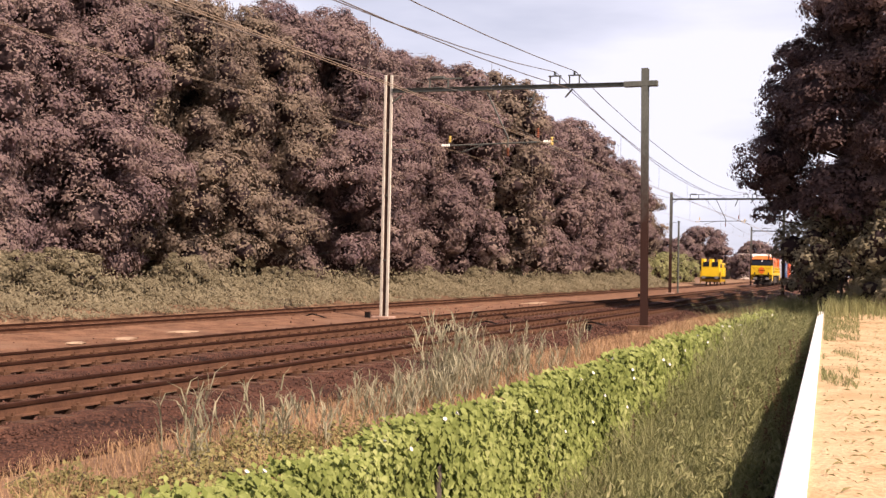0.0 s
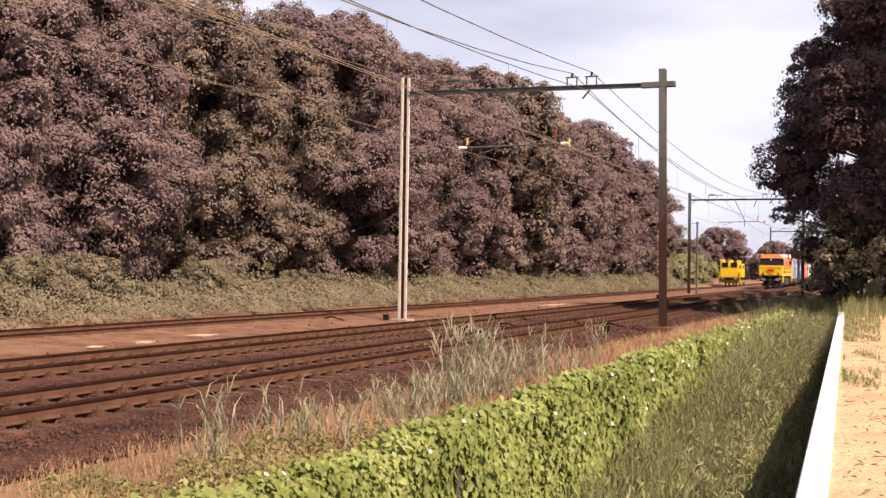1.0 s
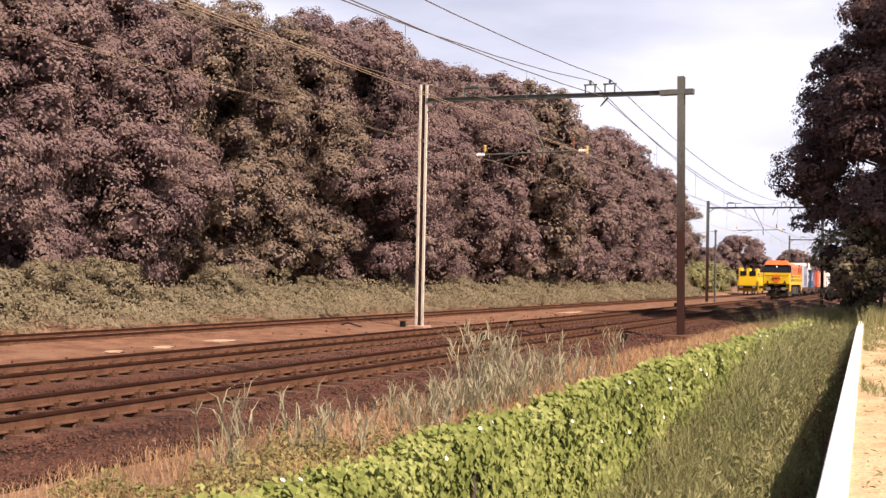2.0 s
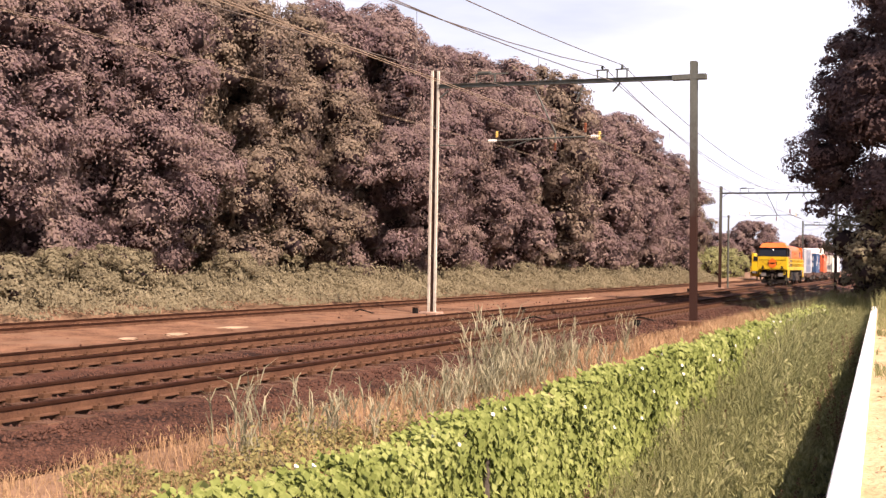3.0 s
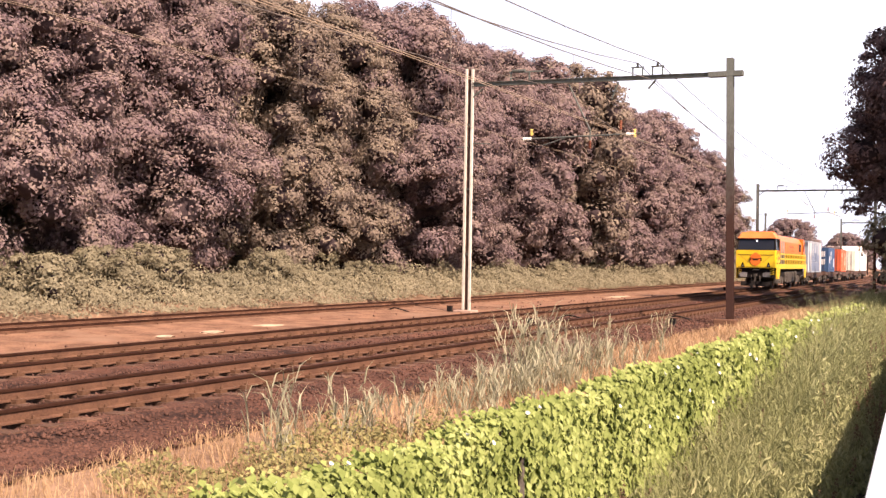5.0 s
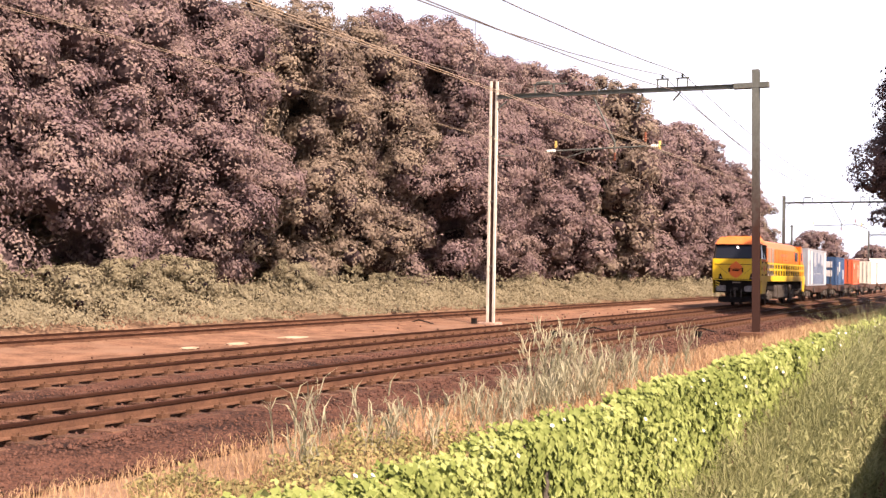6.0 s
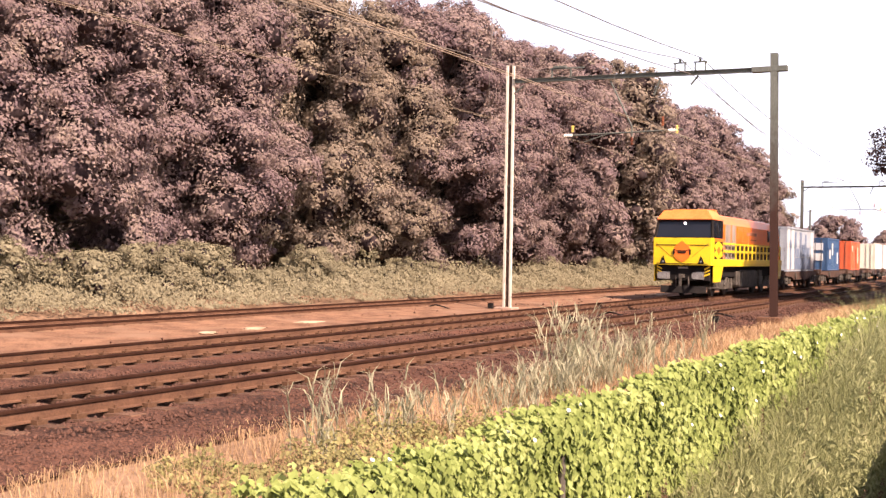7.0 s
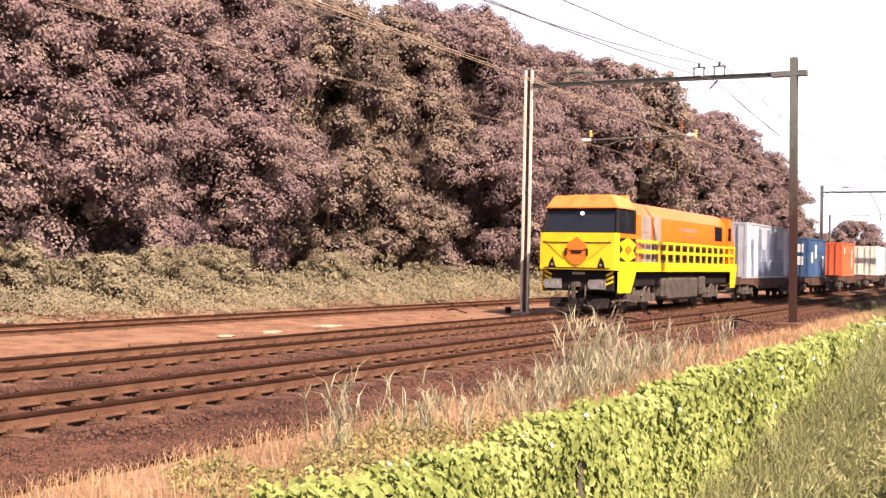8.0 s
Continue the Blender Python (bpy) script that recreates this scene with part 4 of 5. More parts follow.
stuff("weed_plants", leaf_arrays(c, nrm * [1, 1, 0.4], (0.07 + 0.0014 * py[pi]) * rng.uniform(0.5, 1.5, N), rng, droop=-0.5, aspect=0.27), M_WEED, "leafy grey-green weed plants between hedge and wall", "weeds")
# brown dock stalks with seed heads, most of them near the wall
P = 110
qy = 6 + 32 * rng.uniform(0, 1, P) ** 1.2
qx = -0.22 - 0.05 * qy - 0.35 - 2.4 * rng.uniform(0, 1, P) ** 1.8
qh = rng.uniform(0.5, 1.0, P) * np.clip(0.5 + 0.06 * (qy - 6), 0.5, 1.5)
qz = ground_z(qx, qy)
qi = np.repeat(np.arange(P), 46)
N = len(qi)
f = rng.uniform(0.45, 1.0, N)
ang = rng.uniform(0, 6.28, N)
off = 0.035 * (1.3 - f) * rng.uniform(0.3, 1.6, N)
lx, ly = rng.normal(0, 0.13, P), rng.normal(0, 0.13, P)
c = np.stack([qx[qi] + off * np.cos(ang) + lx[qi] * f, qy[qi] + off * np.sin(ang) + ly[qi] * f, qz[qi] + qh[qi] * f], 1)
seeds = leaf_arrays(c, rng.normal(size=(N, 3)), (0.026 + 0.0008 * qy[qi]) * rng.uniform(0.6, 1.4, N), rng, droop=-0.2, aspect=0.5)
stalk_lean = np.hypot(lx, ly) / qh
stalks = blade_arrays(np.stack([qx, qy, qz - 0.03], 1), qh, np.full(P, 0.009), stalk_lean * 0.9, rng, np.arctan2(ly, lx))
stuff("dock_stalks", join(seeds, stalks), M_DOCK, "brown seeding dock stalks among the weeds", "weeds")
# tall grass past the end of the wall and along the wood edge
N = 24000
y = rng.uniform(44, 66, N)
x = rng.uniform(-6, 9, N)
z = np.where(x > -2.6, 0.05, ground_z(x, y))
keep = (y > 49) | (x < -2.9) | (rng.uniform(0, 1, N) < (y - 42) / 14)
x, y, z = x[keep], y[keep], z[keep]
N = len(x)
stuff("tall_grass", blade_arrays(np.stack([x, y, z], 1), np.clip(rng.normal(0.75, 0.2, N), 0.2, 1.3), np.full(N, 0.022), rng.uniform(0.1, 0.5, N), rng), M_WEED, "tall green-yellow grass at the end of the sand")
N = 6000
y = 14 + 34 * rng.uniform(0, 1, N)
x = -0.22 - 0.05 * y + 0.16 + rng.uniform(0, 1, N) ** 1.6 * (0.1 + y / 40)
keep = np.sin(y * 1.1) + np.sin(y * 0.37 + 1) + np.sin(x * 9 + y * 2.2) + (y - 26) / 9 > 0.5
x, y = x[keep], y[keep]
N = len(x)
stuff("sand_grass", blade_arrays(np.stack([x, y, np.full(N, 0.19)], 1), rng.uniform(0.04, 0.2, N), 0.005 + 0.0003 * y, rng.uniform(0.3, 0.9, N), rng), M_WEED, "thin yellow-green grass on the sand beside the wall")
N = 2600
y = 6 + 40 * rng.uniform(0, 1, N) ** 1.5
x = -0.22 - 0.05 * y + 0.2 + rng.uniform(0, 4, N)
stuff("sand_litter", leaf_arrays(np.stack([x, y, np.full(N, 0.222)], 1), rng.normal(0, 0.25, (N, 3)) + [0, 0, 1], rng.uniform(0.02, 0.12, N), rng, aspect=0.25), M_BRAMBLE, "brown twigs and leaf litter on the sand", "litter")
N = 90000
y = 12 + 128 * rng.uniform(0, 1, N) ** 1.35
q = rng.uniform(0, 1, N)
x = -(23.75 + 2.9 * q) - BEND * y * y / 2
hump = 0.25 + 1.25 * q + 0.35 * np.sin(y * 0.9) * np.sin(y * 0.37 + q * 3) + 0.2 * np.sin(y * 2.7 + q * 5)
z = -0.1 + np.clip(hump, 0.15, 2.2) * rng.uniform(0.35, 1.05, N)
stuff("verge_growth", leaf_arrays(np.stack([x, y, z], 1), rng.normal(size=(N, 3)) * 0.6 + [0.8, -0.3, 0.7], (0.085 + 0.001 * y) * rng.uniform(0.5, 1.4, N), rng, droop=-0.3, aspect=0.42), M_SHRUB_LEAF, "low pale green bramble and nettle growth along the far track", "undergrowth")


def make_reed(seed, stems, height, spread, at, dead=True):
    r = np.random.default_rng(seed)
    top = thing("reed_clump", "clump of grey-green reeds on the trackside bank", "reeds", "reed clumps", at=at)
    root = np.stack([r.normal(0, spread, stems), r.normal(0, spread, stems), np.full(stems, -0.05)], 1)
    hs = height * r.uniform(0.55, 1.05, stems)
    ln = r.uniform(0.05, 0.5, stems)
    tu = r.uniform(0, 6.28, stems)
    pairs = [blade_arrays(root, hs, np.full(stems, 0.015), ln, r, tu)]
    for k in range(13):
        f = r.uniform(0.12, 0.95, stems)
        d = np.stack([np.cos(tu), np.sin(tu), np.zeros(stems)], 1)
        p = root + np.stack([np.zeros(stems), np.zeros(stems), hs * f], 1) + d * (hs * ln * f * f)[:, None]
        pairs.append(blade_arrays(p, height * r.uniform(0.16, 0.4, stems), np.full(stems, 0.017), r.uniform(0.5, 1.15, stems), r))
    tagged(part("stems_and_leaves", tri_mesh("stems_and_leaves", *join(*pairs), M_REED), None, top), kind="stuff")
    return top


for k, (x, y, h, n, s) in enumerate(((-6.9, 10.1, 0.95, 7, 0.16), (-6.9, 11.6, 0.85, 8, 0.22), (-6.7, 12.6, 0.8, 10, 0.3), (-6.8, 15.2, 0.68, 20, 0.35), (-6.9, 16.6, 0.85, 28, 0.35), (-6.9, 17.9, 1.42, 26, 0.28), (-6.8, 19.0, 0.85, 24, 0.35),
                                     (-6.9, 20.9, 1.1, 14, 0.22), (-6.9, 22.3, 0.95, 12, 0.25), (-7.0, 26.3, 1.2, 5, 0.12), (-6.5, 14.2, 0.7, 8, 0.4))):
    make_reed(100 + k, int(n * 1.5), h, s, pose(x, y, float(ground_z(np.array([x]), np.array([y]))[0])))


def make_bramble(seed, n, rx, ry, h, at):
    r = np.random.default_rng(seed)
    top = thing("bramble", "sprawling olive-green bramble among dead grass", "bramble", "brambles", at=at)
    a, q = r.uniform(0, 6.28, n), np.sqrt(r.uniform(0, 1, n))
    hump = h * np.clip(1 - q ** 2, 0.05, 1) * (0.7 + 0.5 * np.sin(a * 3 + seed) * np.sin(q * 9))
    p = np.stack([rx * q * np.cos(a), ry * q * np.sin(a), hump * r.uniform(0.25, 1.05, n)], 1)
    part("leaves", tri_mesh("leaves", *leaf_arrays(p, r.normal(size=(n, 3)) * 0.6 + [0.4, -0.3, 0.9], 0.05 * r.uniform(0.6, 1.5, n), r, aspect=0.6), M_BRAMBLE), None, top)
    stems = [(r.uniform(-rx, rx) * 0.5, r.uniform(-ry, ry) * 0.5) for _ in range(5)]
    bm = bmesh.new()
    for sx, sy in stems:
        mid = (sx * 1.2, sy * 1.2, h * 0.7)
        tube(bm, (sx * 0.6, sy * 0.6, -0.05), mid, 0.004, 0.003, 5, False)
        tube(bm, mid, (sx * 1.7, sy * 1.7, h * 0.45), 0.003, 0.002, 5, False)
    tagged(part("cane_tangle", bm, M_POST, top), kind="stuff")
    return top


for k, (x, y, n, rx, ry, h) in enumerate(((-6.4, 9.6, 4200, 1.0, 1.0, 0.5), (-6.7, 11.3, 4000, 1.0, 1.1, 0.5), (-6.3, 13.0, 2600, 0.8, 1.2, 0.42), (-7.2, 8.6, 2200, 0.8, 0.7, 0.3), (-5.2, 7.0, 3200, 0.9, 1.2, 0.55), (-5.6, 8.4, 3000, 0.8, 1.2, 0.55), (-5.3, 11.0, 2400, 0.7, 1.3, 0.5), (-5.2, 14.5, 1800, 0.6, 1.6, 0.5), (-6.3, 7.6, 1600, 0.7, 0.7, 0.3), (-6.2, 15.4, 1500, 0.6, 1.2, 0.35))):
    make_bramble(140 + k, int(n * 0.7), rx * 0.85, ry * 0.9, h, pose(x, y, float(ground_z(np.array([x]), np.array([y]))[0])))


# ---- train ----
def disc(bm, centre, r, thick, seg=24):
    c = Vector(centre)
    return tube(bm, c - Vector((thick / 2, 0, 0)), c + Vector((thick / 2, 0, 0)), r, seg=seg)


def wheelset_mesh(r=0.5):
    bm = bmesh.new()
    tube(bm, (-0.72, 0, 0), (0.72, 0, 0), 0.08, seg=10)
    for s in (-1, 1):
        disc(bm, (s * 0.75, 0, 0), r, 0.12, 24)
        disc(bm, (s * 0.69, 0, 0), r + 0.025, 0.03, 24)
        for k in range(4):
            a = k * math.pi / 2
            tube(bm, (s * 0.8, 0.25 * math.cos(a), 0.25 * math.sin(a)), (s * 0.83, 0.25 * math.cos(a), 0.25 * math.sin(a)), 0.05, seg=6)
    return finish("wheelset", bm, M_GREYMETAL)


WHEELSET, WHEELSET_SMALL = wheelset_mesh(0.5), wheelset_mesh(0.46)
MOVING, WHEELS = [], []


def bogie_bm(half):
    bm = bmesh.new()
    for s in (-1, 1):
        x = s * 1.05
        prism(bm, ((-half - 0.5, 0.45), (-half - 0.5, 0.62), (-0.7, 0.62), (-0.4, 0.8), (0.4, 0.8), (0.7, 0.62), (half + 0.5, 0.62), (half + 0.5, 0.45), (0.6, 0.36), (-0.6, 0.36)), 0, x - 0.07, x + 0.07)
        for d in (-half, half):
            box(bm, x - 0.13, x + 0.15, d - 0.19, d + 0.19, 0.36, 0.66, 0.02)
            for q in (-0.32, 0.32):
                tube(bm, (x, d + q, 0.6), (x, d + q, 0.92), 0.09, seg=8)
        tube(bm, (x + s * 0.1, -0.25, 0.55), (x + s * 0.1, 0.3, 0.95), 0.05, seg=8)
    box(bm, -1.0, 1.0, -0.2, 0.2, 0.5, 0.75)
    return bm


def add_bogie(top, y, half, wheel, r):
    b = part("bogie", bogie_bm(half), M_GREYMETAL, top, "dusty grey bogie frame", at=pose(0, y, 0))
    for d in (-half, half):
        w = part("wheelset", wheel, None, top, at=pose(0, y + d, r))
        WHEELS.append((w, y + d, r))
    return b


def add_buffers(top, y, face, z=1.05):
    for s in (-0.875, 0.875):
        bm = bmesh.new()
        tube(bm, (s, y, z), (s, y + face * 0.4, z), 0.11, seg=12)
        tube(bm, (s, y + face * 0.36, z), (s, y + face * 0.55, z), 0.085, seg=12)
        prism(bm, [(s + px, z + pz) for px, pz in ((-0.27, -0.08), (-0.2, -0.16), (0.2, -0.16), (0.27, -0.08), (0.27, 0.08), (0.2, 0.16), (-0.2, 0.16), (-0.27, 0.08))], 1, y + face * 0.55 - 0.03, y + face * 0.55 + 0.03)
        box(bm, s - 0.2, s + 0.2, min(y, y + face * 0.05), max(y, y + face * 0.05), z - 0.18, z + 0.18)
        part("buffer", bm, M_BUFFER, top, "dusty steel buffer")


def make_locomotive():
    top = thing("locomotive", "yellow and orange diesel locomotive hauling container wagons", "locomotive")
    W = 1.5
    # frame and sills
    part("underframe", boxes((-1.25, 1.25, 0.6, 16.4, 0.95, 1.5), bevel=0.03), M_BLACK, top, "black underframe")
    part("walkway", boxes((-W, W, 0.25, 16.5, 1.5, 1.58), bevel=0.01), M_BLACK, top)
    for s in (-1, 1):
        part("sill", boxes((min(s * W, s * (W + 0.03)), max(s * W, s * (W + 0.03)), 0.35, 16.5, 1.5, 1.86), bevel=0.008), M_YELLOW, top, "yellow side sill")
    # nose panel with chamfered corners
    bm = bmesh.new()
    prism(bm, ((-1.53, 0.1), (-1.46, -0.02), (1.46, -0.02), (1.53, 0.1), (1.53, 0.34), (-1.53, 0.34)), 2, 1.55, 2.86)
    nose = part("nose_panel", bm, M_YELLOW, top, "bright yellow front panel")
    part("nose_lip", boxes((-1.34, 1.34, -0.045, -0.022, 2.5, 2.53), (-1.3, 1.3, -0.04, -0.022, 1.6, 1.63)), M_BLACK, nose, "dark seam on the front panel")
    bm = bmesh.new()
    tube(bm, (0.0, -0.06, 2.18), (0.0, -0.022, 2.18), 0.44, seg=36)
    emblem = part("emblem", bm, M_ORANGE, nose, "round orange emblem")
    bm = boxes((-0.3, 0.3, -0.08, -0.062, 2.22, 2.25), (-0.46, -0.38, -0.08, -0.062, 2.05, 2.3), (-0.38, -0.32, -0.08, -0.062, 2.26, 2.3), (-0.38, -0.34, -0.08, -0.062, 2.14, 2.18), (0.38, 0.46, -0.08, -0.062, 2.05, 2.3), (0.32, 0.38, -0.08, -0.062, 2.26, 2.3))
    box(bm, -0.2, 0.2, -0.08, -0.062, 2.12, 2.2)
    part("emblem_bars", bm, M_BLACK, emblem, "dark bars on the emblem")
    for outline in (((-0.3, 2.5), (0.3, 2.5), (0.0, 2.72)), ((-0.3, 1.86), (0.0, 1.68), (0.3, 1.86))):
        part("emblem_point", prism(bmesh.new(), outline, 1, -0.05, -0.022), M_ORANGE, nose, "orange point beside the emblem")
    for s in (-1, 1):
        # thin darker yellow strip: the crease's shadow as colour
        bm = bmesh.new()
        prism(bm, ((s * 0.5, 1.95), (s * 1.32, 2.62), (s * 1.36, 2.6), (s * 0.54, 1.93)), 1, -0.034, -0.022)
        part("nose_crease", bm, M_YELLOWDARK, nose, "darker strip painted as a crease's shadow")
        bm = bmesh.new()
        for k in range(3):
            prism(bm, ((s * 1.08, 1.0 + 0.16 * k), (s * 1.08, 1.08 + 0.16 * k), (s * 1.36, 1.2 + 0.16 * k), (s * 1.36, 1.12 + 0.16 * k)), 1, 0.17, 0.199)
        part("hazard_stripe", bm, M_YELLOW, top, "yellow hazard stripes on the buffer beam")
        bm = bmesh.new()
        prism(bm, ((s * 0.82, 1.62), (s * 1.12, 1.62), (s * 1.05, 1.86), (s * 0.95, 2.0)), 1, -0.05, -0.022)
        lamp = part("lamp_housing", bm, M_BLACK, nose, "dark triangular lamp housing")
        part("headlight", tubes(((s * 0.96, -0.07, 1.72), (s * 0.96, -0.052, 1.72), 0.05), seg=14), M_BUFFER, nose, "dull round headlight")
    # cab
    bm = bmesh.new()
    prism(bm, ((0.34, 1.58), (0.34, 2.86), (2.15, 2.86), (2.15, 1.58)), 0, -1.46, 1.46)
    cab = part("cab", bm, M_ORANGE, top, "orange driver's cab")
    bm = bmesh.new()
    lo = [(-1.46, 0.22, 2.86), (1.46, 0.22, 2.86), (1.46, 2.15, 2.86), (-1.46, 2.15, 2.86)]
    hi = [(-1.36, 0.5, 3.74), (1.36, 0.5, 3.74), (1.36, 2.15, 3.74), (-1.36, 2.15, 3.74)]
    a, b = [bm.verts.new(p) for p in lo], [bm.verts.new(p) for p in hi]
    for k in range(4):
        bm.faces.new((a[k], a[(k + 1) % 4], b[(k + 1) % 4], b[k]))
    bm.faces.new(a[::-1])
    bm.faces.new(b)
    part("cab_window_band", bm, M_GLASS, cab, "dark wrap-around cab windows")
    for p, q, r in ((lo[0], hi[0], 0.07), (lo[1], hi[1], 0.07), ((1.465, 1.35, 2.86), (1.365, 1.35, 3.74), 0.035), ((-1.465, 1.35, 2.86), (-1.365, 1.35, 3.74), 0.035)):
        part("window_pillar", tubes((p, q, r), seg=6), M_BLACK, cab, "black window pillar")
    for s in (-1, 1):
        part("rear_pillar", boxes((min(s * 1.3, s * 1.475), max(s * 1.3, s * 1.475), 1.95, 2.16, 2.86, 3.74)), M_BLACK, cab, "black window pillar")
    part("window_ledge", boxes((-1.47, 1.47, 0.18, 0.26, 2.83, 2.9)), M_BLACK, cab)
    bm = bmesh.new()
    tube(bm, (-0.5, 0.27, 2.9), (-0.25, 0.4, 3.35), 0.015, seg=5)
    tube(bm, (0.55, 0.27, 2.9), (0.75, 0.4, 3.35), 0.015, seg=5)
    part("wiper", bm, M_BLACK, cab)
    part("top_lamp", tubes(((0.02, 0.36, 3.56), (0.02, 0.42, 3.56), 0.06), seg=14), M_LAMP, cab, "lit round top lamp")
    bm = bmesh.new()
    ring = []
    for y0, x, z in ((0.3, 1.44, 3.74), (0.46, 1.12, 4.2)):
        ring.append([bm.verts.new(p) for p in ((-x, y0, z), (x, y0, z), (x, 2.25, z), (-x, 2.25, z))])
    for k in range(4):
        bm.faces.new((ring[0][k], ring[0][(k + 1) % 4], ring[1][(k + 1) % 4], ring[1][k]))
    bm.faces.new(ring[0][::-1])
    bm.faces.new(ring[1])
    bmesh.ops.bevel(bm, geom=list(bm.edges), offset=0.03, segments=2, affect="EDGES")
    part("cab_roof", bm, M_ROOF, cab, "sun-bleached orange cab roof")
    part("roof_equipment", boxes((-0.9, 0.9, 1.2, 2.1, 4.2, 4.27), (-1.0, -0.6, 2.3, 2.7, 4.12, 4.3), (0.6, 1.0, 2.3, 2.7, 4.12, 4.3), bevel=0.02), M_ROOF, top)
    # hood and its rear end
    bm = bmesh.new()
    prof = ((-1.38, 1.58), (-1.38, 3.6), (-1.1, 4.0), (-0.7, 4.12), (0.7, 4.12), (1.1, 4.0), (1.38, 3.6), (1.38, 1.58))
    prism(bm, prof, 1, 2.3, 3.0)
    prism(bm, [(x * 0.92, z) for x, z in prof], 1, 3.0, 15.2)
    hood = part("hood", bm, M_ORANGE, top, "orange engine hood")
    bm = bmesh.new()
    prism(bm, ((15.2, 1.58), (15.2, 4.0), (15.8, 3.95), (16.25, 2.9), (16.4, 2.85), (16.4, 1.58)), 0, -1.4, 1.4)
    rear = part("rear_cab", bm, M_ORANGE, top, "orange rear cab end")
    for s in (-1, 1):
        x0, x1 = sorted((s * 1.39, s * 1.415))
        part("rear_side_window", boxes((x0, x1, 15.25, 15.75, 2.95, 3.55)), M_GLASS, rear, "dark rear side window")
        x0, x1 = sorted((s * 1.272, s * 1.295))
        for k in range(7):
            part("engine_door", boxes((x0, x1, 5.9 + 1.3 * k, 5.9 + 1.3 * k + 1.25, 2.72, 3.5), bevel=0.008), M_ORANGE, hood)
        # added dark panel: shade behind the railing put into its colour
        part("hood_shade_panel", boxes((x0, x1, 3.02, 15.18, 1.6, 2.7), bevel=0.006), M_RUSTFRAME_SHADE, hood, "dark panel painted as shade on the lower hood")
        for y0, y1 in ((3.15, 4.35), (4.75, 5.55)):
            door = part("hood_door", boxes((x0 - 0.012, x1 + 0.012, y0, y1, 1.75, 3.62), bevel=0.01), M_DOORGREY, hood, "pale grey access door")
        for z, y0, y1, hh in ((3.16, 8.0, 10.4, 0.16), (2.9, 9.0, 10.4, 0.06)):
            part("lettering_bar", boxes((x0 - 0.006, x1 + 0.006, y0, y1, z, z + hh)), M_TILES, hood, "brown lettering drawn as a bar")
        wf = part("hood_window", boxes((x0 - 0.02, x1 + 0.02, 13.3, 14.5, 2.9, 3.55), bevel=0.01), M_GLASS, hood, "dark square side window")
        # railing: posts and three rails in yellow
        xr = s * 1.47
        rail_parts = part("railing", boxes((xr - 0.025, xr + 0.025, 2.2, 16.3, 2.58, 2.68), (xr - 0.025, xr + 0.025, 2.2, 16.3, 2.19, 2.31)), M_YELLOW, top, "yellow walkway railing")
        for k in range(13):
            y = 4.9 + 0.94 * k
            part("railing_post", boxes((xr - 0.025, xr + 0.025, y - 0.07, y + 0.07, 1.86, 2.6)), M_YELLOW, rail_parts)
        for y in (2.4, 3.2, 3.9):
            part("railing_post", boxes((xr - 0.02, xr + 0.02, y - 0.025, y + 0.025, 1.86, 2.75)), M_DOORGREY, rail_parts, "pale grab rail")
        bm = bmesh.new()
        x0, x1 = sorted((s * 1.463, s * 1.49))
        box(bm, x0, x1, 0.36, 2.1, 1.86, 2.7)
        part("cab_side_panel", bm, M_BLACK, cab, "dark panel on the cab side")
        bm = bmesh.new()
        x0, x1 = sorted((s * 1.464, s * 1.51))
        prism(bm, ((0.36, 2.05), (1.25, 1.84), (2.1, 2.05), (1.75, 2.28), (2.1, 2.5), (1.25, 2.72), (0.36, 2.5), (0.75, 2.28)), 0, x0, x1)
        dia = part("cab_side_diamond", bm, M_YELLOW, cab, "yellow star-shaped panel")
        bm = bmesh.new()
        prism(bm, ((0.85, 2.28), (1.25, 2.08), (1.65, 2.28), (1.25, 2.48)), 0, x0 - 0.006, x1 + 0.006)
        part("diamond_mark", bm, M_ORANGE, dia, "orange diamond mark")
        # steps
        for y0, y1 in ((0.3, 2.1), (15.4, 16.4)):
            bm = bmesh.new()
            x0, x1 = sorted((s * 1.48, s * 1.53))
            prism(bm, ((y0, 1.5), (y1, 1.5), (y1 - (y1 - y0) * 0.3, 0.75), (y0, 0.75)), 0, x0, x1)
            part("step_apron", bm, M_YELLOW, top, "yellow step apron")
            part("step", boxes((min(s * 1.2, s * 1.5), max(s * 1.2, s * 1.5), y0 + 0.1, y1 - 0.4, 0.45, 0.5)), M_GREYMETAL, top)
    # hazard corner, coupling, plough, tank
    part("front_beam", boxes((-1.35, 1.35, 0.2, 0.45, 0.8, 1.5), bevel=0.02), M_BLACK, top)
    bm = bmesh.new()
    prism(bm, ((0.15, 0.22), (0.3, 0.2), (0.45, 0.5), (0.32, 0.55)), 0, -1.15, 1.15)
    part("plough", bm, M_BLACK, top, "black snow plough")
    bm = boxes((-0.1, 0.1, -0.25, 0.25, 0.95, 1.12), (-0.06, 0.06, -0.3, -0.2, 0.55, 1.1))
    tube(bm, (0.3, 0.15, 1.0), (0.35, 0.0, 0.5), 0.03)
    tube(bm, (-0.35, 0.15, 1.0), (-0.3, 0.0, 0.5), 0.03)
    part("coupling_hook", bm, M_GREYMETAL, top, "dusty steel coupling")
    part("plate", boxes((-0.25, 0.25, 0.17, 0.199, 1.38, 1.46)), M_DOORGREY, top, "pale plate with plain bars")
    part("fuel_tank", boxes((-1.35, 1.35, 6.6, 10.6, 0.35, 1.3), bevel=0.1), M_GREYMETAL, top, "dusty grey fuel tank")
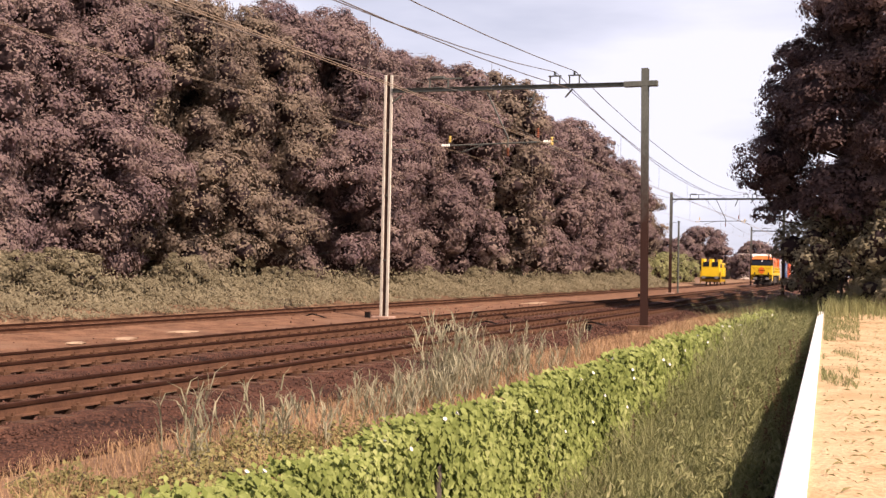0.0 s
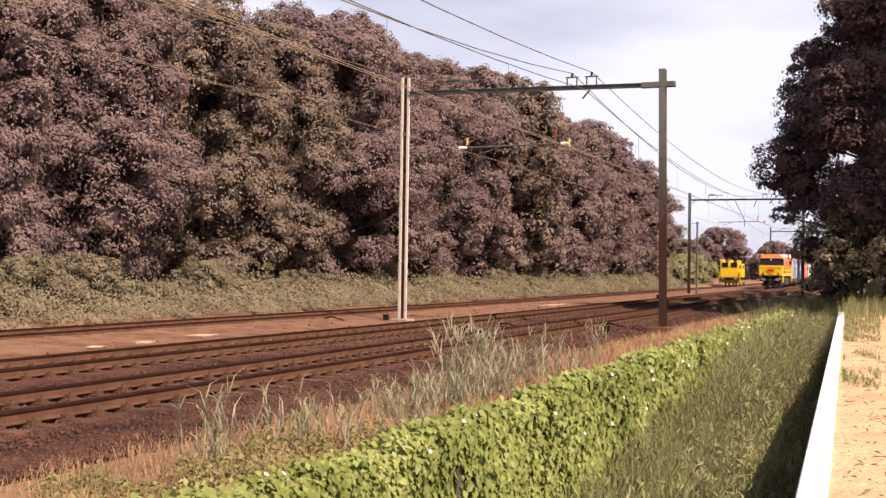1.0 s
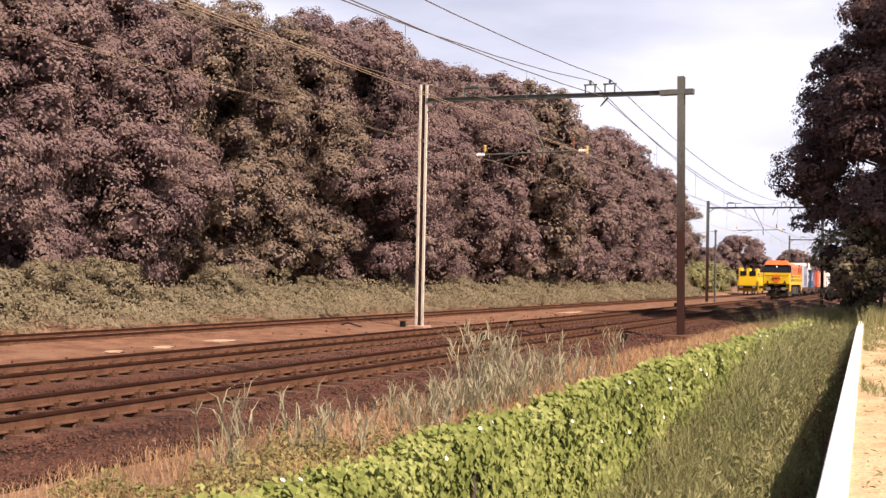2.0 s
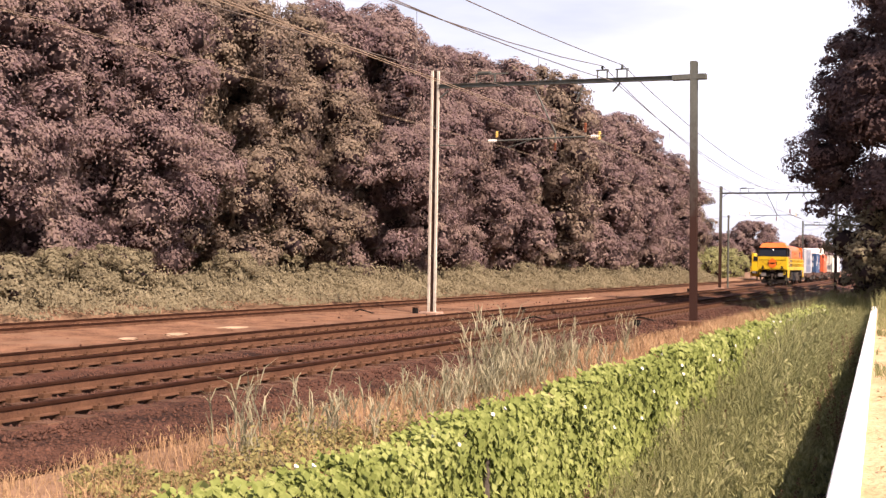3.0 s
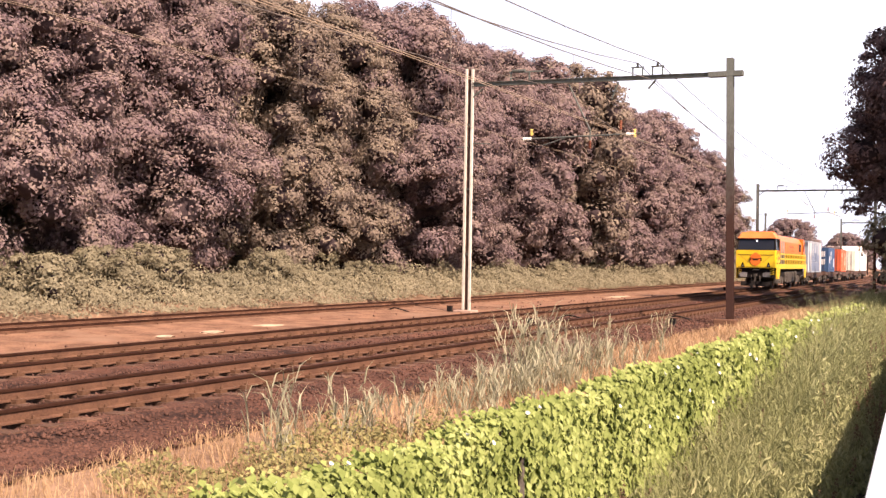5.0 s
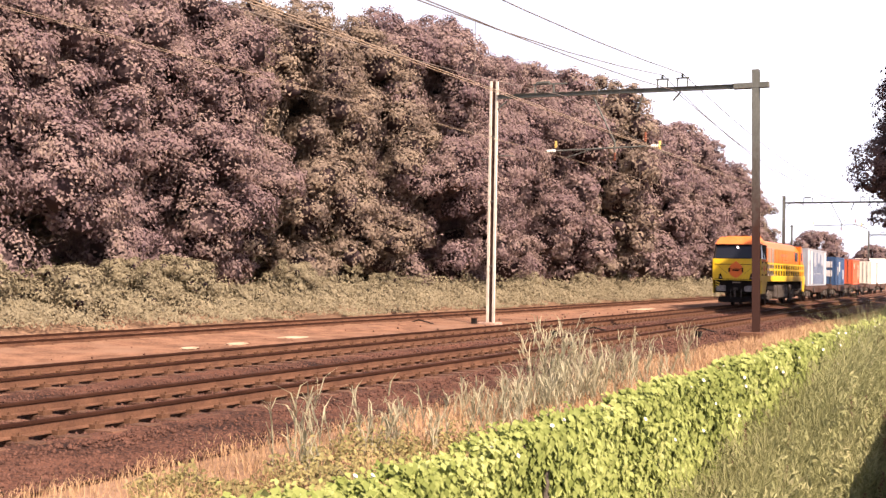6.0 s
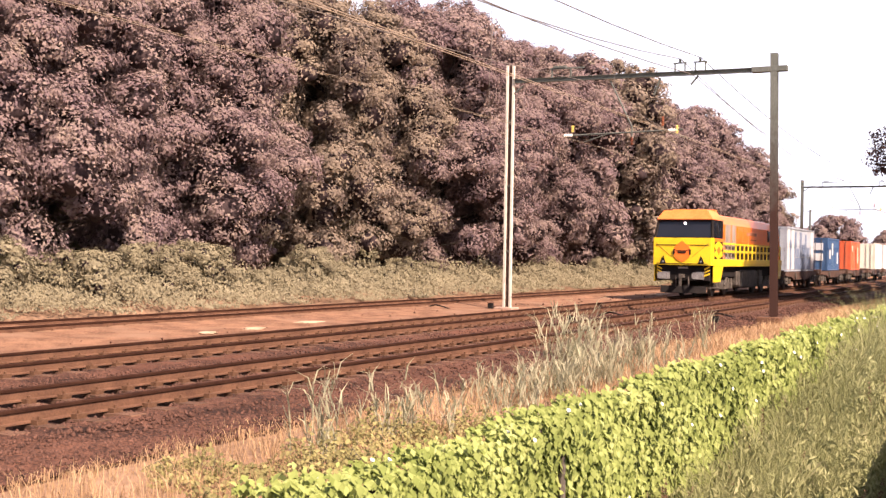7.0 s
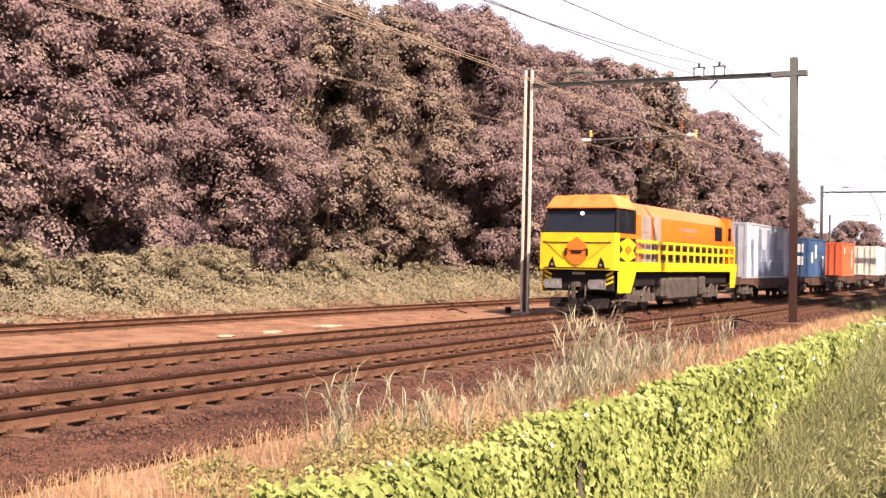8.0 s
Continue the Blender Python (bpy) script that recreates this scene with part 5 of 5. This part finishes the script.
    part("equipment_box", boxes((-1.4, 1.4, 10.8, 11.6, 0.5, 1.3), bevel=0.05), M_GREYMETAL, top)
    part("equipment_box", boxes((-1.35, 1.35, 5.7, 6.4, 0.5, 1.25), bevel=0.05), M_GREYMETAL, top)
    add_bogie(top, 3.9, 1.2, WHEELSET, 0.5)
    add_bogie(top, 13.2, 1.2, WHEELSET, 0.5)
    add_buffers(top, 0.2, -1.0)
    add_buffers(top, 16.4, 1.0)
    for p in top.children_recursive:
        if not p.name.startswith(("wheelset", "bogie")):
            p.data.transform(Matrix.Diagonal((0.955, 1.03, 1, 1)))
    MOVING.append((top, 0.0, 8.2))
    return top


def make_wagon(start, length, label):
    top = thing("container_wagon", label, "freight wagon", "container wagons")
    bm = bmesh.new()
    for s in (-1, 1):
        prism(bm, ((0.2, 1.12), (length - 0.2, 1.12), (length - 0.2, 0.92), (length - 3.4, 0.8), (length - 4.2, 0.62), (4.2, 0.62), (3.4, 0.8), (0.2, 0.92)), 0, s * 1.15 - 0.08, s * 1.15 + 0.08)
    for k in range(int(length / 1.6)):
        box(bm, -1.2, 1.2, 0.3 + k * 1.6, 0.45 + k * 1.6, 0.95, 1.12)
    box(bm, -0.2, 0.2, 0.2, length - 0.2, 0.75, 1.08)
    part("wagon_frame", bm, M_RUSTFRAME_SHADE, top, "rust-brown wagon frame")
    for y in (0.2, length - 0.35):
        part("end_beam", boxes((-1.3, 1.3, y, y + 0.15, 0.85, 1.25), bevel=0.01), M_RUSTFRAME_SHADE, top)
    part("brake_gear", boxes((-0.9, 0.9, length / 2 - 1.2, length / 2 + 1.0, 0.45, 0.62), (-1.1, -0.7, length / 2 - 0.4, length / 2 + 0.4, 0.3, 0.62), bevel=0.03), M_BLACK, top)
    part("hand_wheel", tubes(((1.24, 4.6, 0.85), (1.29, 4.6, 0.85), 0.22), seg=14), M_GREYMETAL, top)
    add_bogie(top, 2.1, 0.9, WHEELSET_SMALL, 0.46)
    add_bogie(top, length - 2.1, 0.9, WHEELSET_SMALL, 0.46)
    add_buffers(top, 0.2, -0.6)
    add_buffers(top, length - 0.2, 0.6)
    MOVING.append((top, start, length / 2))
    return top


def make_container(start, length, height, material, label, marks=None, mark_mat=None, end_panes=False):
    """A corrugated box with corner posts, rails, doors; its front is at y = 0."""
    top = thing("shipping_container", label, "container", "shipping containers")
    z0, W = 1.16, 1.219
    z1 = z0 + height
    bm = bmesh.new()
    n = int(length / 0.28)
    for s in (-1, 1):
        pts = []
        for k in range(n):
            y = 0.12 + (length - 0.24) * k / n
            d = (length - 0.24) / n
            pts += [(y, 0), (y + d * 0.25, 0), (y + d * 0.5, 0.035), (y + d * 0.75, 0.035)]
        pts.append((length - 0.12, 0))
        lo = [bm.verts.new((s * (W - 0.02 - o), y, z0 + 0.1)) for y, o in pts]
        hi = [bm.verts.new((s * (W - 0.02 - o), y, z1 - 0.1)) for y, o in pts]
        for k in range(len(pts) - 1):
            bm.faces.new((lo[k], lo[k + 1], hi[k + 1], hi[k]))
        part("side_wall", bm, material, top)
        bm = bmesh.new()
    for y in (0.03, length - 0.03):
        box(bm, -W + 0.1, W - 0.1, y - 0.01, y + 0.01, z0 + 0.1, z1 - 0.1)
        part("end_wall", bm, material, top)
        bm = bmesh.new()
    part("roof_panel", boxes((-W + 0.03, W - 0.03, 0.03, length - 0.03, z1 - 0.04, z1 - 0.02)), material, top)
    part("floor_panel", boxes((-W + 0.03, W - 0.03, 0.03, length - 0.03, z0 + 0.02, z0 + 0.1)), material, top)
    bm = bmesh.new()
    for s in (-1, 1):
        for y in (0.0, length - 0.14):
            box(bm, min(s * W, s * (W - 0.14)), max(s * W, s * (W - 0.14)), y, y + 0.14, z0, z1, 0.006)
        for z in (z0, z1 - 0.1):
            box(bm, min(s * W, s * (W - 0.08)), max(s * W, s * (W - 0.08)), 0.14, length - 0.14, z, z + 0.1)
    for y in (0.0, length - 0.08):
        for z in (z0, z1 - 0.1):
            box(bm, -W + 0.14, W - 0.14, y, y + 0.08, z, z + 0.1)
    part("corner_frame", bm, material, top)
    for x in (-0.75, -0.3, 0.3, 0.75):
        part("door_bar", tubes(((x, -0.03, z0 + 0.1), (x, -0.03, z1 - 0.1), 0.02), seg=6), M_GREYMETAL, top, "steel door locking bar")
    if end_panes:
        part("end_panel", boxes(*[(x, x + 0.75, -0.02, 0.015, z, z + 0.55) for x in (-0.85, 0.12) for z in (z0 + 0.75, z0 + 1.55)], bevel=0.01), M_WHITEBOX, top, "white panels on the end wall")
    if marks:
        for a, b, c, d in marks:
            part("lettering_bar", boxes((W - 0.022, W - 0.004, a, b, z0 + c, z0 + d)), mark_mat, top, "large lettering drawn as a plain bar")
    MOVING.append((top, start, length / 2))
    return top


make_locomotive()
make_wagon(18.3, 13.6, "dusty flat wagon carrying a white container")
make_wagon(32.9, 13.6, "dusty flat wagon carrying a blue container")
make_wagon(47.5, 13.6, "dusty flat wagon carrying an orange container")
make_wagon(62.1, 13.6, "dusty flat wagon carrying a cream container")
make_wagon(76.7, 13.6, "dusty flat wagon carrying a white container")
first_box = make_container(20.0, 10.2, 2.85, M_GREYBOX, "pale grey container with large blue-grey lettering",
               [(0.9, 1.5, 0.95, 2.0), (2.6, 3.3, 0.95, 2.6), (3.5, 4.4, 0.95, 1.5), (4.6, 5.3, 0.95, 2.6), (5.6, 6.4, 1.0, 1.8), (6.6, 7.2, 0.95, 2.5), (7.4, 8.3, 0.95, 1.6), (1.2, 8.8, 0.14, 0.9)], M_BLUEGREY)
for a, b in ((0.16, 0.85), (1.6, 2.5), (8.95, 9.9)):
    part("white_panel", boxes((1.2, 1.216, a, b, 1.3, 3.88)), M_WHITEBOX, first_box, "white painted panel")
make_container(36.7, 6.06, 2.5, M_BLUEBOX, "blue container with white panels on its end", [(0.9, 1.5, 0.9, 1.6), (2.2, 2.8, 1.2, 2.1), (4.9, 5.4, 0.5, 1.4)], M_WHITEBOX, True)
make_container(50.0, 6.06, 2.5, M_ORANGEBOX, "orange-red container on a flat wagon", [(1.0, 1.3, 1.6, 2.1), (4.6, 4.9, 0.6, 2.0)], M_CREAMBOX)
make_container(69.2, 6.06, 2.6, M_CREAMBOX, "cream-white container on a flat wagon")
make_container(77.4, 12.19, 2.6, M_WHITEBOX, "long white container on a flat wagon")


# ---- parked works vehicle on the far track ----
def make_works_vehicle():
    top = thing("works_vehicle", "parked yellow track works vehicle on the far track", "rail vehicle", at=pose(bend(C3, 161), 161, 0, 0, 0, math.degrees(math.atan(BEND * 161))))
    part("frame", boxes((-1.3, 1.3, 0.0, 14.0, 0.85, 1.15), bevel=0.03), M_BLACK, top)
    part("skirt", boxes((-1.25, 1.25, 0.4, 7.4, 0.45, 0.85), bevel=0.03), M_YELLOWDARK, top, "dull orange-yellow skirt below the frame")
    part("cab", boxes((-1.3, 1.3, 0.3, 3.0, 1.15, 3.2), bevel=0.08), M_YELLOW, top, "yellow cab")
    part("rear_house", boxes((-1.3, 1.3, 4.6, 7.6, 1.15, 3.1), bevel=0.08), M_YELLOW, top, "yellow engine house")
    part("tank", boxes((-0.9, 0.9, 3.1, 4.5, 1.15, 2.3), bevel=0.1), M_DOORGREY, top, "pale grey tank")
    for x, y in ((-0.62, 0.26), (0.62, 0.26)):
        part("cab_window", boxes((x - 0.42, x + 0.42, y - 0.02, y + 0.05, 2.6, 3.25), bevel=0.01), M_GLASS, top, "dark cab window")
    part("cab_roof", boxes((-1.3, -0.9, 0.35, 2.9, 3.2, 3.7), (-0.2, 0.2, 0.35, 2.9, 3.2, 3.65), (0.95, 1.3, 0.35, 2.9, 3.2, 3.6), bevel=0.04), M_YELLOW, top, "yellow roof boxes")
    for y in (0.9, 2.2, 5.4, 6.8):
        part("side_window", boxes((1.28, 1.32, y - 0.4, y + 0.4, 2.45, 3.0), bevel=0.01), M_GLASS, top, "dark side window")
    part("load_deck", boxes((-1.3, 1.3, 8.0, 14.0, 1.15, 2.1), bevel=0.05), M_BLACK, top, "dark load deck")
    part("ladder", boxes((-1.42, -1.32, 0.2, 0.8, 0.3, 1.9), (1.32, 1.42, 0.2, 0.8, 0.3, 1.9)), M_YELLOWDARK, top, "dull orange-yellow steps")
    for y in (2.0, 6.0, 11.5):
        part("wheelset", WHEELSET_SMALL, None, top, at=pose(0, y, 0.46))
    add_buffers(top, 0.1, -0.5)
    return top


make_works_vehicle()


# ---- small things along the track ----
for x, y in ((-9.3, 36.5), (-12.95, 33.0), (-18.75, 39.3), (-18.9, 92.0), (-18.4, 88.0)):
    box_thing = thing("cable_box", "small dark rusty trackside box", "cable box", "cable boxes", at=pose(x, y, -0.26))
    part("housing", boxes((-0.1, 0.1, -0.07, 0.07, 0, 0.26), bevel=0.012), M_BLACK, box_thing)
    part("lid", boxes((-0.115, 0.115, -0.085, 0.085, 0.26, 0.29), bevel=0.008), M_RAIL, box_thing)
for x, y in ((-20.2, 37.6), (-9.9, 39.5), (-13.1, 37.2)):
    bm = bmesh.new()
    pts = [Vector((1.0 * k / 8 - 0.5, 0.15 * math.sin(k * 0.9), 0.02 + 0.14 * math.sin(math.pi * k / 8))) for k in range(9)]
    for p, q in zip(pts, pts[1:]):
        tube(bm, p, q, 0.028, seg=6, caps=False)
    ob = new("bonding_cable", finish("bonding_cable", bm, M_BLACK))
    ob.matrix_basis = pose(x, y, -0.22)
    tagged(ob, "loose black bonding cable beside the rail", "cable", "bonding cables")


def motions():
    """The train rolls towards the camera at an even pace; its wheels turn."""
    times = [k * 0.5 for k in range(17)]
    for top, start, half in MOVING:
        rows = []
        for t in times:
            y = FRONT + SPEED * (8.0 - t) + start
            mid = y + half
            a = math.atan(BEND * mid)
            x = bend(C2, mid) + math.sin(a) * half
            rows.append((t, pose(x, y, 0, 0, 0, math.degrees(a))))
        walk(top, rows)
    for w, y, r in WHEELS:
        step = 1 / FPS
        walk(w, [(k * step, pose(0, y, r, math.degrees(SPEED * k * step / r) % 360, 0, 0)) for k in range(int(8 * FPS) + 1)])


motions()
